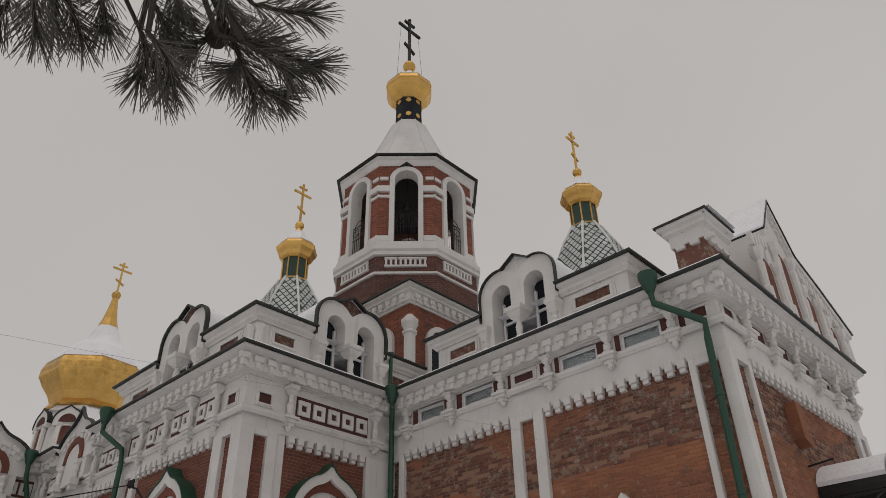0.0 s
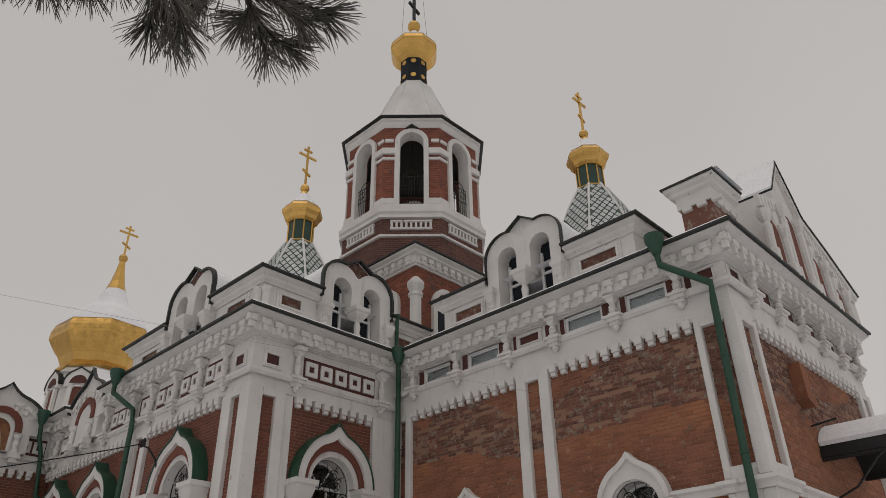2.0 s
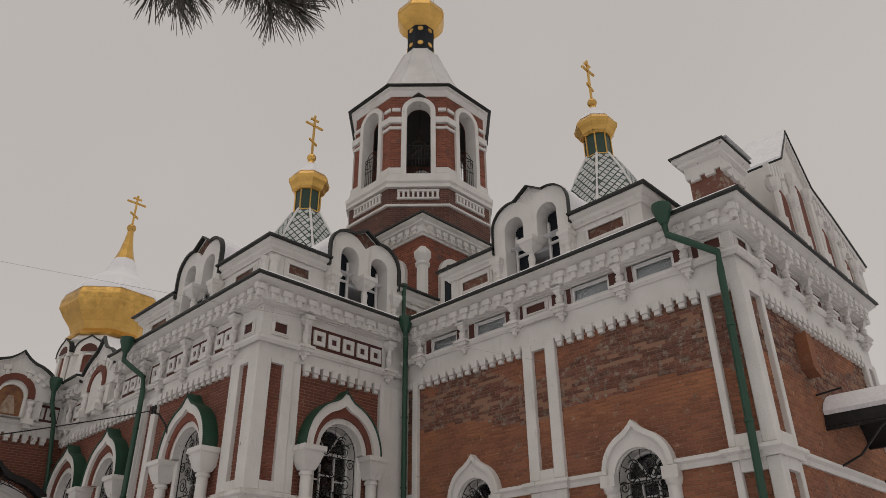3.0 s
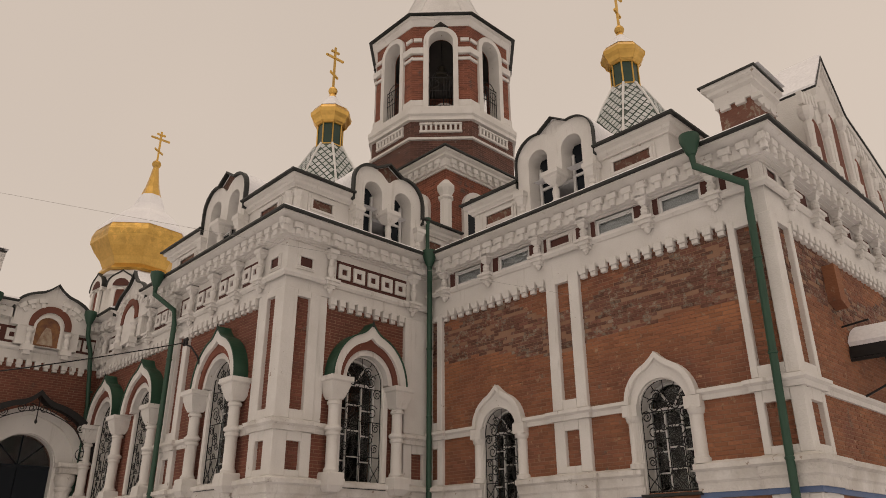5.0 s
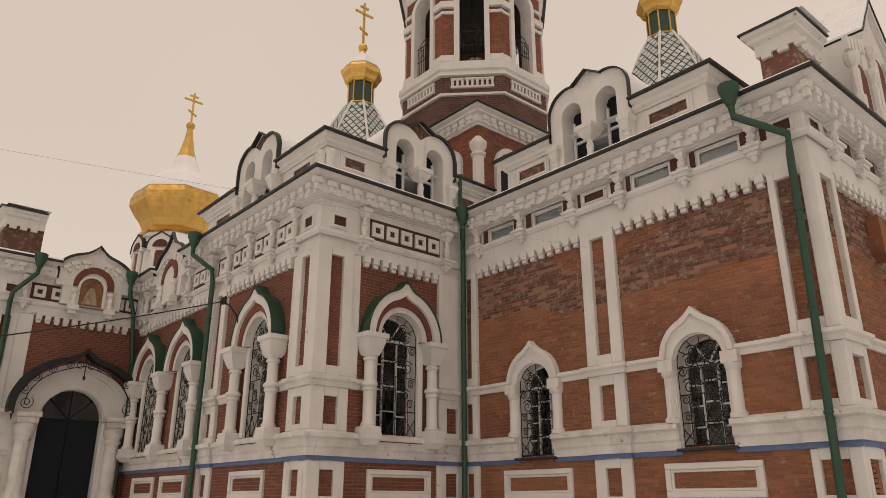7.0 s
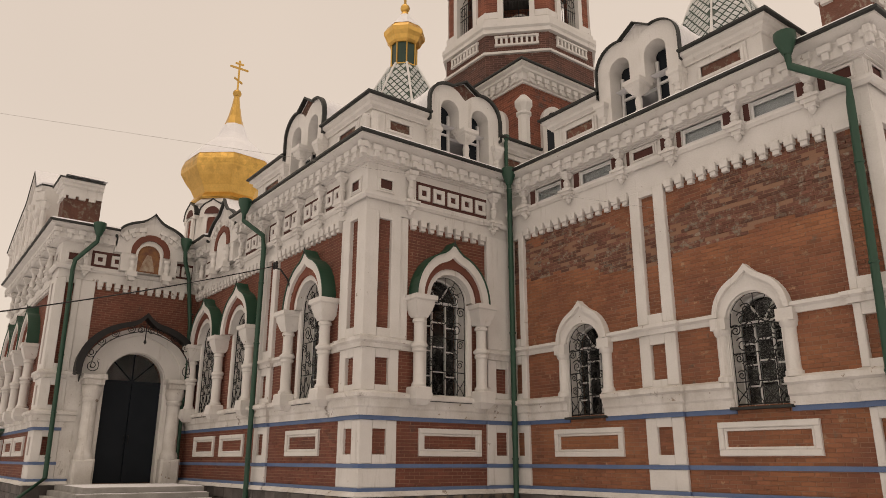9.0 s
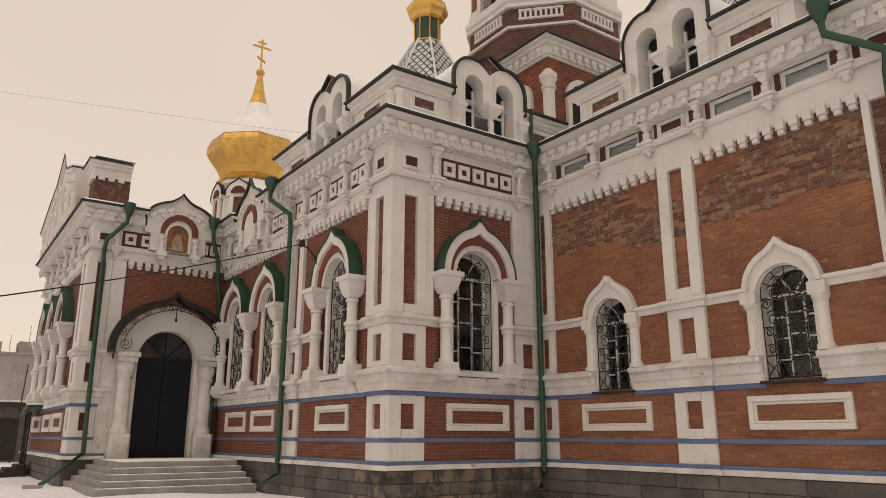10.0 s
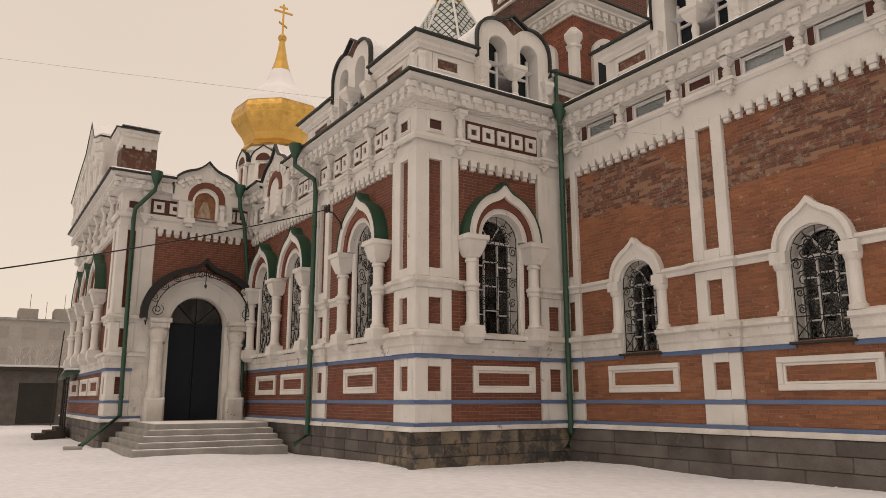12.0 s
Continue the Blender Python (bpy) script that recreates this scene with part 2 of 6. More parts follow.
def soft_box(bm, x0, x1, y0, y1, z0, z1, c=0.015):
    """A box whose front edges (towards -y) are chamfered."""
    lay = [(y1, 0), (y0 + c, 0), (y0, c)]
    rings = [[bm.verts.new(p) for p in ((x0 + i, y, z0 + i), (x1 - i, y, z0 + i), (x1 - i, y, z1 - i), (x0 + i, y, z1 - i))] for y, i in lay]
    for a, b in zip(rings, rings[1:]):
        for i in range(4):
            bm.faces.new((a[i], a[(i + 1) % 4], b[(i + 1) % 4], b[i]))
    bm.faces.new(rings[-1])
    bm.faces.new(rings[0][::-1])
    return bm


def prism(bm, pts, y0, y1):
    """A polygon of (x, z) drawn out from y0 to y1."""
    a = [bm.verts.new((x, y0, z)) for x, z in pts]
    b = [bm.verts.new((x, y1, z)) for x, z in pts]
    bm.faces.new(a)
    bm.faces.new(b[::-1])
    for i in range(len(pts)):
        j = (i + 1) % len(pts)
        bm.faces.new((a[i], b[i], b[j], a[j]))
    return bm


def band(bm, outer, inner, y0, y1):
    """A band between two polylines of (x, z) of equal length, drawn out from y0 to y1."""
    cols = [[bm.verts.new((p[0], y, p[1])) for p, y in ((o, y0), (o, y1), (i, y1), (i, y0))] for o, i in zip(outer, inner)]
    for a, b in zip(cols, cols[1:]):
        for k in range(4):
            bm.faces.new((a[k], a[(k + 1) % 4], b[(k + 1) % 4], b[k]))
    bm.faces.new(cols[0])
    bm.faces.new(cols[-1][::-1])
    return bm


def lathe(bm, prof, seg=16, cx=0, cy=0, turn=0.0, square=False):
    """A profile of (radius, z) turned about the upright through (cx, cy)."""
    if square:
        seg, turn = 4, math.pi / 4
    rings = []
    for r, z in prof:
        r = r * (math.sqrt(2) if square else 1)
        rings.append([bm.verts.new((cx + r * math.cos(turn + 2 * math.pi * i / seg), cy + r * math.sin(turn + 2 * math.pi * i / seg), z)) for i in range(seg)])
    for a, b in zip(rings, rings[1:]):
        for i in range(seg):
            bm.faces.new((a[i], a[(i + 1) % seg], b[(i + 1) % seg], b[i]))
    bm.faces.new(rings[0][::-1])
    bm.faces.new(rings[-1])
    return bm


def tube(bm, pts, r, seg=6):
    """A round bar along a polyline."""
    pts = [Vector(p) for p in pts]
    rings = []
    for i, p in enumerate(pts):
        t = (pts[min(i + 1, len(pts) - 1)] - pts[max(i - 1, 0)]).normalized()
        s = t.cross(Vector((0, 0, 1)) if abs(t.z) < 0.9 else Vector((0, 1, 0))).normalized()
        u = s.cross(t)
        rings.append([bm.verts.new(p + r * (math.cos(a) * s + math.sin(a) * u)) for a in [2 * math.pi * k / seg for k in range(seg)]])
    for a, b in zip(rings, rings[1:]):
        for i in range(seg):
            bm.faces.new((a[i], a[(i + 1) % seg], b[(i + 1) % seg], b[i]))
    bm.faces.new(rings[0])
    bm.faces.new(rings[-1][::-1])
    return bm


def sweep(bm, path, prof):
    """A profile of (out, z) along a plan path, mitred; out lies to the right of the way."""
    rings = []
    for i, p in enumerate(path):
        p = Vector(p)
        d1 = (p - Vector(path[i - 1])).normalized() if i else None
        d2 = (Vector(path[i + 1]) - p).normalized() if i + 1 < len(path) else None
        d1, d2 = d1 or d2, d2 or d1
        n1, n2 = Vector((d1.y, -d1.x)), Vector((d2.y, -d2.x))
        mit = (n1 + n2) / (1 + n1.dot(n2))
        rings.append([bm.verts.new((p.x + o * mit.x, p.y + o * mit.y, z)) for o, z in prof])
    k = len(prof)
    for a, b in zip(rings, rings[1:]):
        for i in range(k):
            bm.faces.new((a[i], b[i], b[(i + 1) % k], a[(i + 1) % k]))
    bm.faces.new(rings[0])
    bm.faces.new(rings[-1][::-1])
    return bm


def arc(u, z, r, n=20):
    return [(u - r * math.cos(math.pi * i / n), z + r * math.sin(math.pi * i / n)) for i in range(n + 1)]


def keel(u, z, r, tip, n=28, legs=0.0, reach=0.5, flat=1.0):
    """A round arch drawn up to a point."""
    pts = []
    for i in range(n + 1):
        s = 2 * i / n - 1
        a = math.copysign(abs(s) ** 1.45, s) * math.pi / 2
        x = r * math.sin(a)
        pts.append((u + x, z + flat * r * math.cos(a) + tip * max(0.0, 1 - abs(x) / (reach * r)) ** 2))
    if legs:
        pts = [(u - r, z - legs)] + pts + [(u + r, z - legs)]
    return pts


def bm0():
    return bmesh.new()


# ---- ground ----
bm = bm0()
GX = [-3000, -200, -60] + [-40 + 1.2 * i for i in range(60)] + [60, 200, 3000]
GY = [-3000, -200, -60] + [-32 + 1.2 * i for i in range(50)] + [60, 200, 3000]
grid = [[bm.verts.new((x, y, (0.09 * noise.noise((x * 0.35, y * 0.35, 0)) + 0.03 * noise.noise((x * 1.3, y * 1.3, 5)) if -40 < x < 30 and -32 < y < 26 else 0))) for y in GY] for x in GX]
for i in range(len(GX) - 1):
    for j in range(len(GY) - 1):
        bm.faces.new((grid[i][j], grid[i + 1][j], grid[i + 1][j + 1], grid[i][j + 1]))
tagged(part("ground", bm, GROUND, smooth=True), "snow-covered yard with trodden uneven surface", "ground", kind="structure")



def gz(x, y):
    """Height of the ground sheet."""
    i, j = int((x + 40) / 1.2) + 3, int((y + 32) / 1.2) + 3
    a, b = (x - GX[i]) / 1.2, (y - GY[j]) / 1.2
    h = [[0.09 * noise.noise((p * 0.35, q * 0.35, 0)) + 0.03 * noise.noise((p * 1.3, q * 1.3, 5)) for q in GY[j:j + 2]] for p in GX[i:i + 2]]
    return (h[0][0] * (1 - b) + h[0][1] * b) * (1 - a) + (h[1][0] * (1 - b) + h[1][1] * b) * a


# ---- church: plan ----
# each wall: start of its run in plan, turn, length; in its own measure x runs along it and -y is outwards
WALLS = {
    "F": (-22.0, -8.65, 0, 10.65), "P": (-11.35, -8.65, 90, 4.37), "A": (-11.35, -4.28, 0, 11.28),
    "B": (-0.07, -4.35, 90, 4.41), "R": (0.0, 0.06, 0, 8.95), "E": (8.95, 0.0, 90, 7.3)}
START = {"F": 0.0, "P": 0.0, "A": 0.0, "B": 0.07, "R": -0.07, "E": 0.06}
ORDER = "FPABRE"
LOW = "FPAB"                     # walls with the lower frieze
PIL = {"F": [(0, 0.9), (9.75, 10.65)], "P": [(0, 0.62)], "A": [(5.85, 6.7), (10.42, 11.28)], "B": [(0.07, 0.93), (3.52, 4.41)],
       "R": [(-0.07, 0.53), (3.93, 4.82), (8.23, 8.95)], "E": [(0.06, 0.85), (6.5, 7.3)]}
POSE = {k: pose(x, y, 0, 0, 0, a) for k, (x, y, a, _) in WALLS.items()}


def plan_paths(walls, jog=0.0, cuts=()):
    """Plan paths along the walls, stepping out by jog round the pilasters and broken at the cuts (wall, from, to)."""
    paths, cur = [], []
    for wi, k in enumerate(walls):
        ln = WALLS[k][3]
        segs, u = [], 0.0
        st = START[k]
        marks = sorted({st, ln, *[x for p in PIL[k] for x in p], *[x for c in cuts if c[0] == k for x in c[1:]]})
        for a, b in zip(marks, marks[1:]):
            mid = (a + b) / 2
            if any(c[0] == k and c[1] < mid < c[2] for c in cuts):
                segs.append(None)
            else:
                segs.append((a, b, jog if any(p[0] < mid < p[1] for p in PIL[k]) else 0.0))
        def world_point(u, d, extra=Vector((0, 0))):
            p = POSE[k] @ Vector((u, -d, 0))
            return Vector((p.x, p.y)) + extra
        for si, s in enumerate(segs):
            if s is None:
                if len(cur) > 1:
                    paths.append(cur)
                cur = []
                continue
            a, b, d = s
            if si == 0 and wi and cur:
                cur[-1] = cur[-1] + (world_point(st, d) - world_point(st, 0))
            else:
                if not cur or (cur[-1] - world_point(a, d)).length > 1e-4:
                    cur.append(world_point(a, d))
            cur.append(world_point(b, d))
    if len(cur) > 1:
        paths.append(cur)
    return paths


def tidy(path):
    """Drops points in the middle of a straight run."""
    out = [path[0]]
    for a, b, c in zip(path, path[1:], path[2:]):
        if (b - out[-1]).length > 1e-4 and abs((b - out[-1]).normalized().cross((c - b).normalized()) if (c - b).length > 1e-4 else 1) > 1e-4:
            out.append(b)
    return out + [path[-1]]


church = thing("church", "red brick church with white plaster trim and snowy ledges", "church")


def moulding(name, walls, prof, mat, jog=0.0, cuts=(), label=""):
    for p in plan_paths(walls, jog, cuts):
        part(name, sweep(bm0(), tidy(p), prof), mat, church, label)


# openings: wall -> (centre, sill, spring, half width)
ARCHES = {"R": [(2.35, 2.42, 3.97, 0.52), (6.46, 2.42, 3.97, 0.52)], "B": [(2.31, 2.80, 5.14, 0.6)],
          "A": [(8.87, 2.80, 5.14, 0.6), (4.43, 2.80, 5.12, 0.6), (1.67, 2.80, 5.12, 0.6)], "P": [(2.58, 0.78, 3.88, 0.92)],
          "F": [(3.0, 2.80, 5.12, 0.6), (5.2, 2.80, 5.12, 0.6), (7.4, 2.80, 5.12, 0.6)], "E": []}
SMALL = {"R": [(1.0, 1.9), (2.5, 3.48), (5.36, 6.32), (6.9, 7.82)]}
SPLIT = {k: (7.1 if k in "RE" else 6.97) for k in WALLS}
THICK = 0.5




def wall_body(k):
    """Brick wall with arched openings; its upper frieze zone is a plaster wall of its own."""
    ln, top = WALLS[k][3], SPLIT[k]
    lo, hi = (START[k], ln)
    u, bits = lo, []
    for c, s, z, h in sorted(ARCHES[k]):
        bits += [box(bm0(), u, c - h, 0, THICK, 0, top), prism(bm0(), arc(c, z, h, 18) + [(c + h, top), (c - h, top)], 0, THICK)]
        if s > 0.01:
            bits.append(box(bm0(), c - h, c + h, 0, THICK, 0, s))
        u = c + h
    bits.append(box(bm0(), u, hi, 0, THICK, 0, top))
    for bm in bits:
        w = part("wall", bm, MORTAR, church, "red brick wall with pale joints", POSE[k])
    u, fz = lo, []
    for a, b in SMALL.get(k, []):
        fz += [(u, a, top, 8.62), (a, b, top, 7.74), (a, b, 8.13, 8.62)]
        u = b
    fz.append((u, hi + (0.055 if k in "FAR" else 0), top, 8.62))
    for a, b, z0, z1 in fz:
        part("frieze_wall", box(bm0(), a, b, -0.06, THICK, z0, z1), PLASTER, church, "white plaster frieze under the cornice", POSE[k])
    return w


walls = {k: wall_body(k) for k in ORDER}

# plinth, stripes and mouldings running round
moulding("plinth", ORDER, [(0, -0.3), (0.12, -0.3), (0.12, 0.76), (0, 0.76)], STONE, 0.0, [("P", 1.0, 4.2)], "dark stone plinth")
DOORCUT = [("P", 1.0, 4.2)]
moulding("plinth_ledge", ORDER, [(0, 0.76), (0.17, 0.76), (0.17, 0.79), (0.1, 0.86), (0, 0.86)], PLASTER_WORN, 0.06, DOORCUT)
moulding("stripe", ORDER, [(0, 0.86), (0.05, 0.86), (0.05, 0.93), (0, 0.93)], BLUE, 0.06, DOORCUT, "faded blue painted stripe")
moulding("stripe", ORDER, [(0, 1.33), (0.03, 1.33), (0.03, 1.41), (0, 1.41)], BLUE, 0.055, DOORCUT, "faded blue painted stripe")
WCUT = [("R", 1.83, 2.87), ("R", 5.94, 6.98)]
moulding("stripe", ORDER, [(0, 2.31), (0.035, 2.31), (0.035, 2.40), (0, 2.40)], BLUE, 0.07, DOORCUT + WCUT, "faded blue painted stripe")
moulding("sill_course", ORDER, [(0, 2.40), (0.07, 2.40), (0.07, 2.55), (0.11, 2.59), (0.11, 2.74), (0.19, 2.78), (0.19, 2.86), (0.02, 2.92), (0, 2.92)], PLASTER_WORN, 0.08, DOORCUT + WCUT, "chipped white plaster course")
moulding("impost_course", "FPAB", [(0, 3.84), (0.05, 3.84), (0.06, 3.93), (0.13, 3.98), (0.13, 4.05), (0.02, 4.09), (0, 4.09)], PLASTER_WORN, 0.09,
         [("P", 1.0, 4.37), ("B", 1.35, 3.3), ("A", 0, 5.6), ("A", 7.85, 9.9), ("F", 1.0, 9.0)])
moulding("impost_course", "RE", [(0, 3.96), (0.06, 3.96), (0.06, 4.05), (0.13, 4.09), (0.13, 4.15), (0.02, 4.18), (0, 4.18)], PLASTER, 0.09,
         [("R", 1.6, 3.1), ("R", 5.71, 7.21)])
LEDGE = [(0.05, 7.24), (0.1, 7.24), (0.15, 7.3), (0.15, 7.36), (0.05, 7.38)]
moulding("frieze_ledge", LOW, LEDGE, PLASTER, 0.06)
moulding("frieze_ledge", "RE", [(0.05, 7.60), (0.1, 7.60), (0.15, 7.66), (0.15, 7.72), (0.05, 7.735)], PLASTER, 0.06)
CORNICE = [(0, 8.13), (0.12, 8.13), (0.12, 8.145), (0.21, 8.15), (0.21, 8.165), (0.30, 8.17), (0.30, 8.47), (0.36, 8.50), (0.48, 8.55), (0.53, 8.56), (0.53, 8.60), (0, 8.60)]
GCUT = [("P", 1.48, 3.68), ("A", 1.65, 3.95)]
EDGE = [(-0.6, 8.60), (0.585, 8.60), (0.60, 8.61), (0.60, 8.66), (0.585, 8.672), (-0.6, 8.72)]
EAVES_SNOW = [(-0.6, 8.722), (0.55, 8.676), (0.51, 8.735), (-0.6, 8.86)]
moulding("cornice", ORDER, CORNICE, PLASTER, 0.0, GCUT, "stepped white plaster cornice")
moulding("roof_edge", ORDER, EDGE, ROOFEDGE, 0.0, GCUT, "dark metal eaves")
moulding("eaves_snow", ORDER, EAVES_SNOW, SNOW, 0.0, GCUT, "thin snow on the eaves")

# nave under the main dome
bm = box(bm0(), -39, -26, -3.5, 10, 0, 12)
part("nave", bm, PLASTER, church, "plain rear body of the church")
# roofs of the wings
bm = bm0()
for x0, x1, y0, y1, z0, z1 in ((-22.0, -11.35, -8.65, 6, 8.62, 8.7), (-11.35, 0, -4.35, 6, 8.62, 8.7), (0, 9.0, 0, 7.3, 8.62, 8.7)):
    box(bm, x0 + 0.51, x1 - 0.51, y0 + 0.51, y1, z0, z1)
part("roof", bm, SNOW, church, "low roof under snow")
bm = bm0()
box(bm, 0.5, 8.44, 6.8, 7.3, 0, 8.6)
box(bm, -22.0, 0.5, 6, 6.5, 0, 8.6)
box(bm, -22.0, -21.5, -8.15, 6, 0, 8.6)
part("back_wall", bm, PLASTER, church)
# added sheets behind the windows, coloured near-black for the rooms' lack of light
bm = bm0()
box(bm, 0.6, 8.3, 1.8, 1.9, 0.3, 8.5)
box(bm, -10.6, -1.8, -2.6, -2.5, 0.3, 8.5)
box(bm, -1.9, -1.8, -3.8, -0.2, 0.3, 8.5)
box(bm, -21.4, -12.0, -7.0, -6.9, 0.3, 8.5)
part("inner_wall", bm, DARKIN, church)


# ---- pilasters ----
def pilaster(k, a, b, z0, z1, d, pan=None):
    """A plaster pilaster with a sunk brick panel (u0, u1, z0, z1)."""
    bm = bm0()
    if pan:
        p0, p1, q0, q1 = pan
        soft_box(bm, a, p0, -d, 0.02, z0, z1)
        soft_box(bm, p1, b, -d, 0.02, z0, z1)
        box(bm, p0, p1, -d + 0.004, 0.02, z0, q0)
        box(bm, p0, p1, -d + 0.004, 0.02, q1, z1)
    else:
        soft_box(bm, a, b, -d, 0.02, z0, z1)
    p = part("pilaster", bm, PLASTER, church, "white plaster pilaster with a sunk brick panel" if pan else "", POSE[k])
    return p


PANELS = {}                      # brick fields: wall -> list of (u0, u1, z0, z1, proud)
for k in WALLS:
    PANELS[k] = []
for k, ps in PIL.items():
    up, imp = (7.1, 4.18) if k in "RE" else (6.97, 4.09)
    mid0 = 3.96 if k in "RE" else 3.84
    for a, b in ps:
        w = b - a
        e = 0.3 * w if w > 0.6 else 0.25 * w
        if (k, a) in (("R", 8.23), ("E", 0.06)):
            e = 0.19 * w
        inner = (k, a) in (("R", -0.07), ("B", 3.52))
        for z0, z1, q0, q1, d in ((1.41, 2.31, 1.60, 2.13, 0.075), (0.93, 1.33, 0, 0, 0.075), (2.92, mid0, 3.05, mid0 - 0.2, 0.10), (imp, up, imp + 0.2, up - 0.15, 0.11)):
            pan = (a + e, b - e, q0, q1) if q1 and not (inner and q1 > 5 and k == "B") else None
            # the corner of two walls is closed by the one that runs along x
            aa, bb = a, b
            if (k in "AF" and abs(b - WALLS[k][3]) < 0.01) or (k == "R" and b > 8.9):
                bb = b + d
            pilaster(k, aa, bb, z0, z1, d, pan)
            if pan:
                PANELS[k].append((pan[0], pan[1], pan[2], pan[3], 0.0))
# plain second step beside the corner pilasters
for k, a, b, z in (("B", 0.93, 1.17, 6.97), ("A", 10.2, 10.42, 6.97), ("P", 0.62, 1.05, 6.97)):
    part("pilaster", soft_box(bm0(), a, b, -0.05, 0.02, 4.09, z), PLASTER, church, "", POSE[k])
# plain plaster beside the portal
part("wall_plaster", soft_box(bm0(), 0.62, 1.2, -0.06, 0.02, 0.93, 4.09), PLASTER_WORN, church, "flaking white plaster beside the portal", POSE["P"])
# ---- attic storeys ----
def attic(name, path, z0=8.6, z1=9.6):
    """One run of attic wall with its own cornice and metal edge."""
    bm = bm0()
    sweep(bm, path, [(-0.35, z0), (0, z0), (0, z1), (-0.35, z1)])
    o = part(name, bm, PLASTER, church, "white plaster attic storey above the eaves")
    bm = bm0()
    sweep(bm, path, [(0, z1 - 0.03), (0.05, z1 - 0.03), (0.06, z1), (0.13, z1 + 0.05), (0.13, z1 + 0.13), (0.22, z1 + 0.17), (0.22, z1 + 0.24), (-0.3, z1 + 0.24)])
    part("attic_cornice", bm, PLASTER, church)
    bm = bm0()
    sweep(bm, path, [(-0.4, z1 + 0.244), (0.28, z1 + 0.244), (0.30, z1 + 0.255), (0.30, z1 + 0.3), (0.28, z1 + 0.312), (-0.4, z1 + 0.35)])
    part("roof_edge", bm, ROOFEDGE, church)
    return o


def v2(*p):
    return [Vector(q) for q in p]


attic("attic", v2((-6.9, 1.2), (-6.9, -4.2), (-4.62, -4.2)))
attic("attic", v2((-2.34, -4.2), (-0.15, -4.2), (-0.15, -2.62)))
attic("attic", v2((-0.15, -0.34), (-0.15, 1.2)))
attic("attic", v2((1.6, 7.2), (1.6, 0.15), (3.26, 0.15)))
attic("attic", v2((5.54, 0.15), (7.25, 0.15), (7.25, 7.2)))
bm = bm0()
for x0, x1, y0, y1 in ((-6.9, -0.15, -4.2, 1.2), (1.6, 7.2, 0.15, 7.4)):
    cx, cy = (x0 + x1) / 2, (y0 + y1) / 2
    lo = [bm.verts.new(p) for p in ((x0, y0, 9.8), (x1, y0, 9.8), (x1, y1, 9.8), (x0, y1, 9.8))]
    hi = [bm.verts.new(p) for p in ((cx - 1.6, cy - 1.6, 10.55), (cx + 1.6, cy - 1.6, 10.55), (cx + 1.6, cy + 1.6, 10.55), (cx - 1.6, cy + 1.6, 10.55))]
    for i in range(4):
        bm.faces.new((lo[i], lo[(i + 1) % 4], hi[(i + 1) % 4], hi[i]))
    bm.faces.new(hi)
    bm.faces.new(lo[::-1])
part("roof", bm, SNOW, church, "snow on the attic roof")


# ---- bell tower ----
TX, TY = -3.5, 3.85
tower = thing("bell_tower", "octagonal red brick belfry with white trim and open arches", "bell tower", m=pose(TX, TY, -0.2))
S = 2.3
BX, BY = 0.12, 0.12             # the base stands a little off the octagon's axis
bm = bm0()
lathe(bm, [(S, 8.9), (S, 12.95)], 4, BX, BY, square=True)
part("base", bm, BRICK_FAR, tower, "square red brick base")
SQ = v2((BX - S, BY + S), (BX - S, BY - S), (BX + S, BY - S), (BX + S, BY + S))
bm = bm0()
sweep(bm, SQ, [(0, 12.84), (0.06, 12.84), (0.06, 12.9), (0.12, 12.92), (0.12, 13.16), (0.24, 13.2), (0.24, 13.28), (0.36, 13.31), (0.36, 13.38), (0, 13.38)])
part("base_cornice", bm, PLASTER, tower, "white cornice with small blocks")
bm = bm0()
sweep(bm, SQ, [(-0.2, 13.38), (0.44, 13.38), (0.44, 13.43), (-0.2, 13.75)])
part("base_roof", bm, ROOFEDGE, tower)
blk = None
for sx, sy, rz in ((BX - S, BY - S, 0), (BX + S, BY - S, 90)):
    for i in range(14):
        m = pose(sx, sy, 0, 0, 0, rz) @ pose(0.17 + i * 0.327, -0.12, 12.89)
        if blk is None:
            bm = box(bm0(), -0.1, 0.1, -0.1, 0.02, 0.12, 0.27)
            box(bm, -0.05, 0.05, -0.08, 0.02, 0.0, 0.12)
            blk = part("cornice_block", bm, PLASTER, tower, "", m)
        else:
            share(blk, tower, m)
# corner columns and blind windows of the base
for x, y in ((BX + S - 0.05, BY - S + 0.05),):
    bm = lathe(bm0(), [(0.19, 9.0), (0.19, 11.75), (0.25, 11.8), (0.25, 11.85), (0.17, 11.9), (0.29, 12.14), (0.29, 12.22), (0.1, 12.45)], 8, x, y, math.pi / 8)
    part("corner_column", bm, PLASTER, tower, "white corner column")
for rz, sx, sy in ((0, BX - S, BY - S), (90, BX + S, BY - S)):
    for c in (1.3, 3.3):
        bm = band(bm0(), [(c - 0.62, 9.0)] + arc(c, 11.75, 0.62, 16) + [(c + 0.62, 9.0)], [(c - 0.45, 9.0)] + arc(c, 11.75, 0.45, 16) + [(c + 0.45, 9.0)], -0.12, 0.02)
        part("arch_trim", bm, PLASTER, tower, "", pose(sx, sy, 0, 0, 0, rz))
        bm = prism(bm0(), [(c - 0.45, 9.0)] + arc(c, 11.75, 0.45, 16) + [(c + 0.45, 9.0)], -0.02, 0.02)
        part("blind_window", bm, DOOR, tower, "dark window under a white arch", pose(sx, sy, 0, 0, 0, rz))

# octagon: eight faces, each with an open arch
AP = 2.42                        # distance of a face from the axis
FW = 2 * AP * math.tan(math.pi / 8)
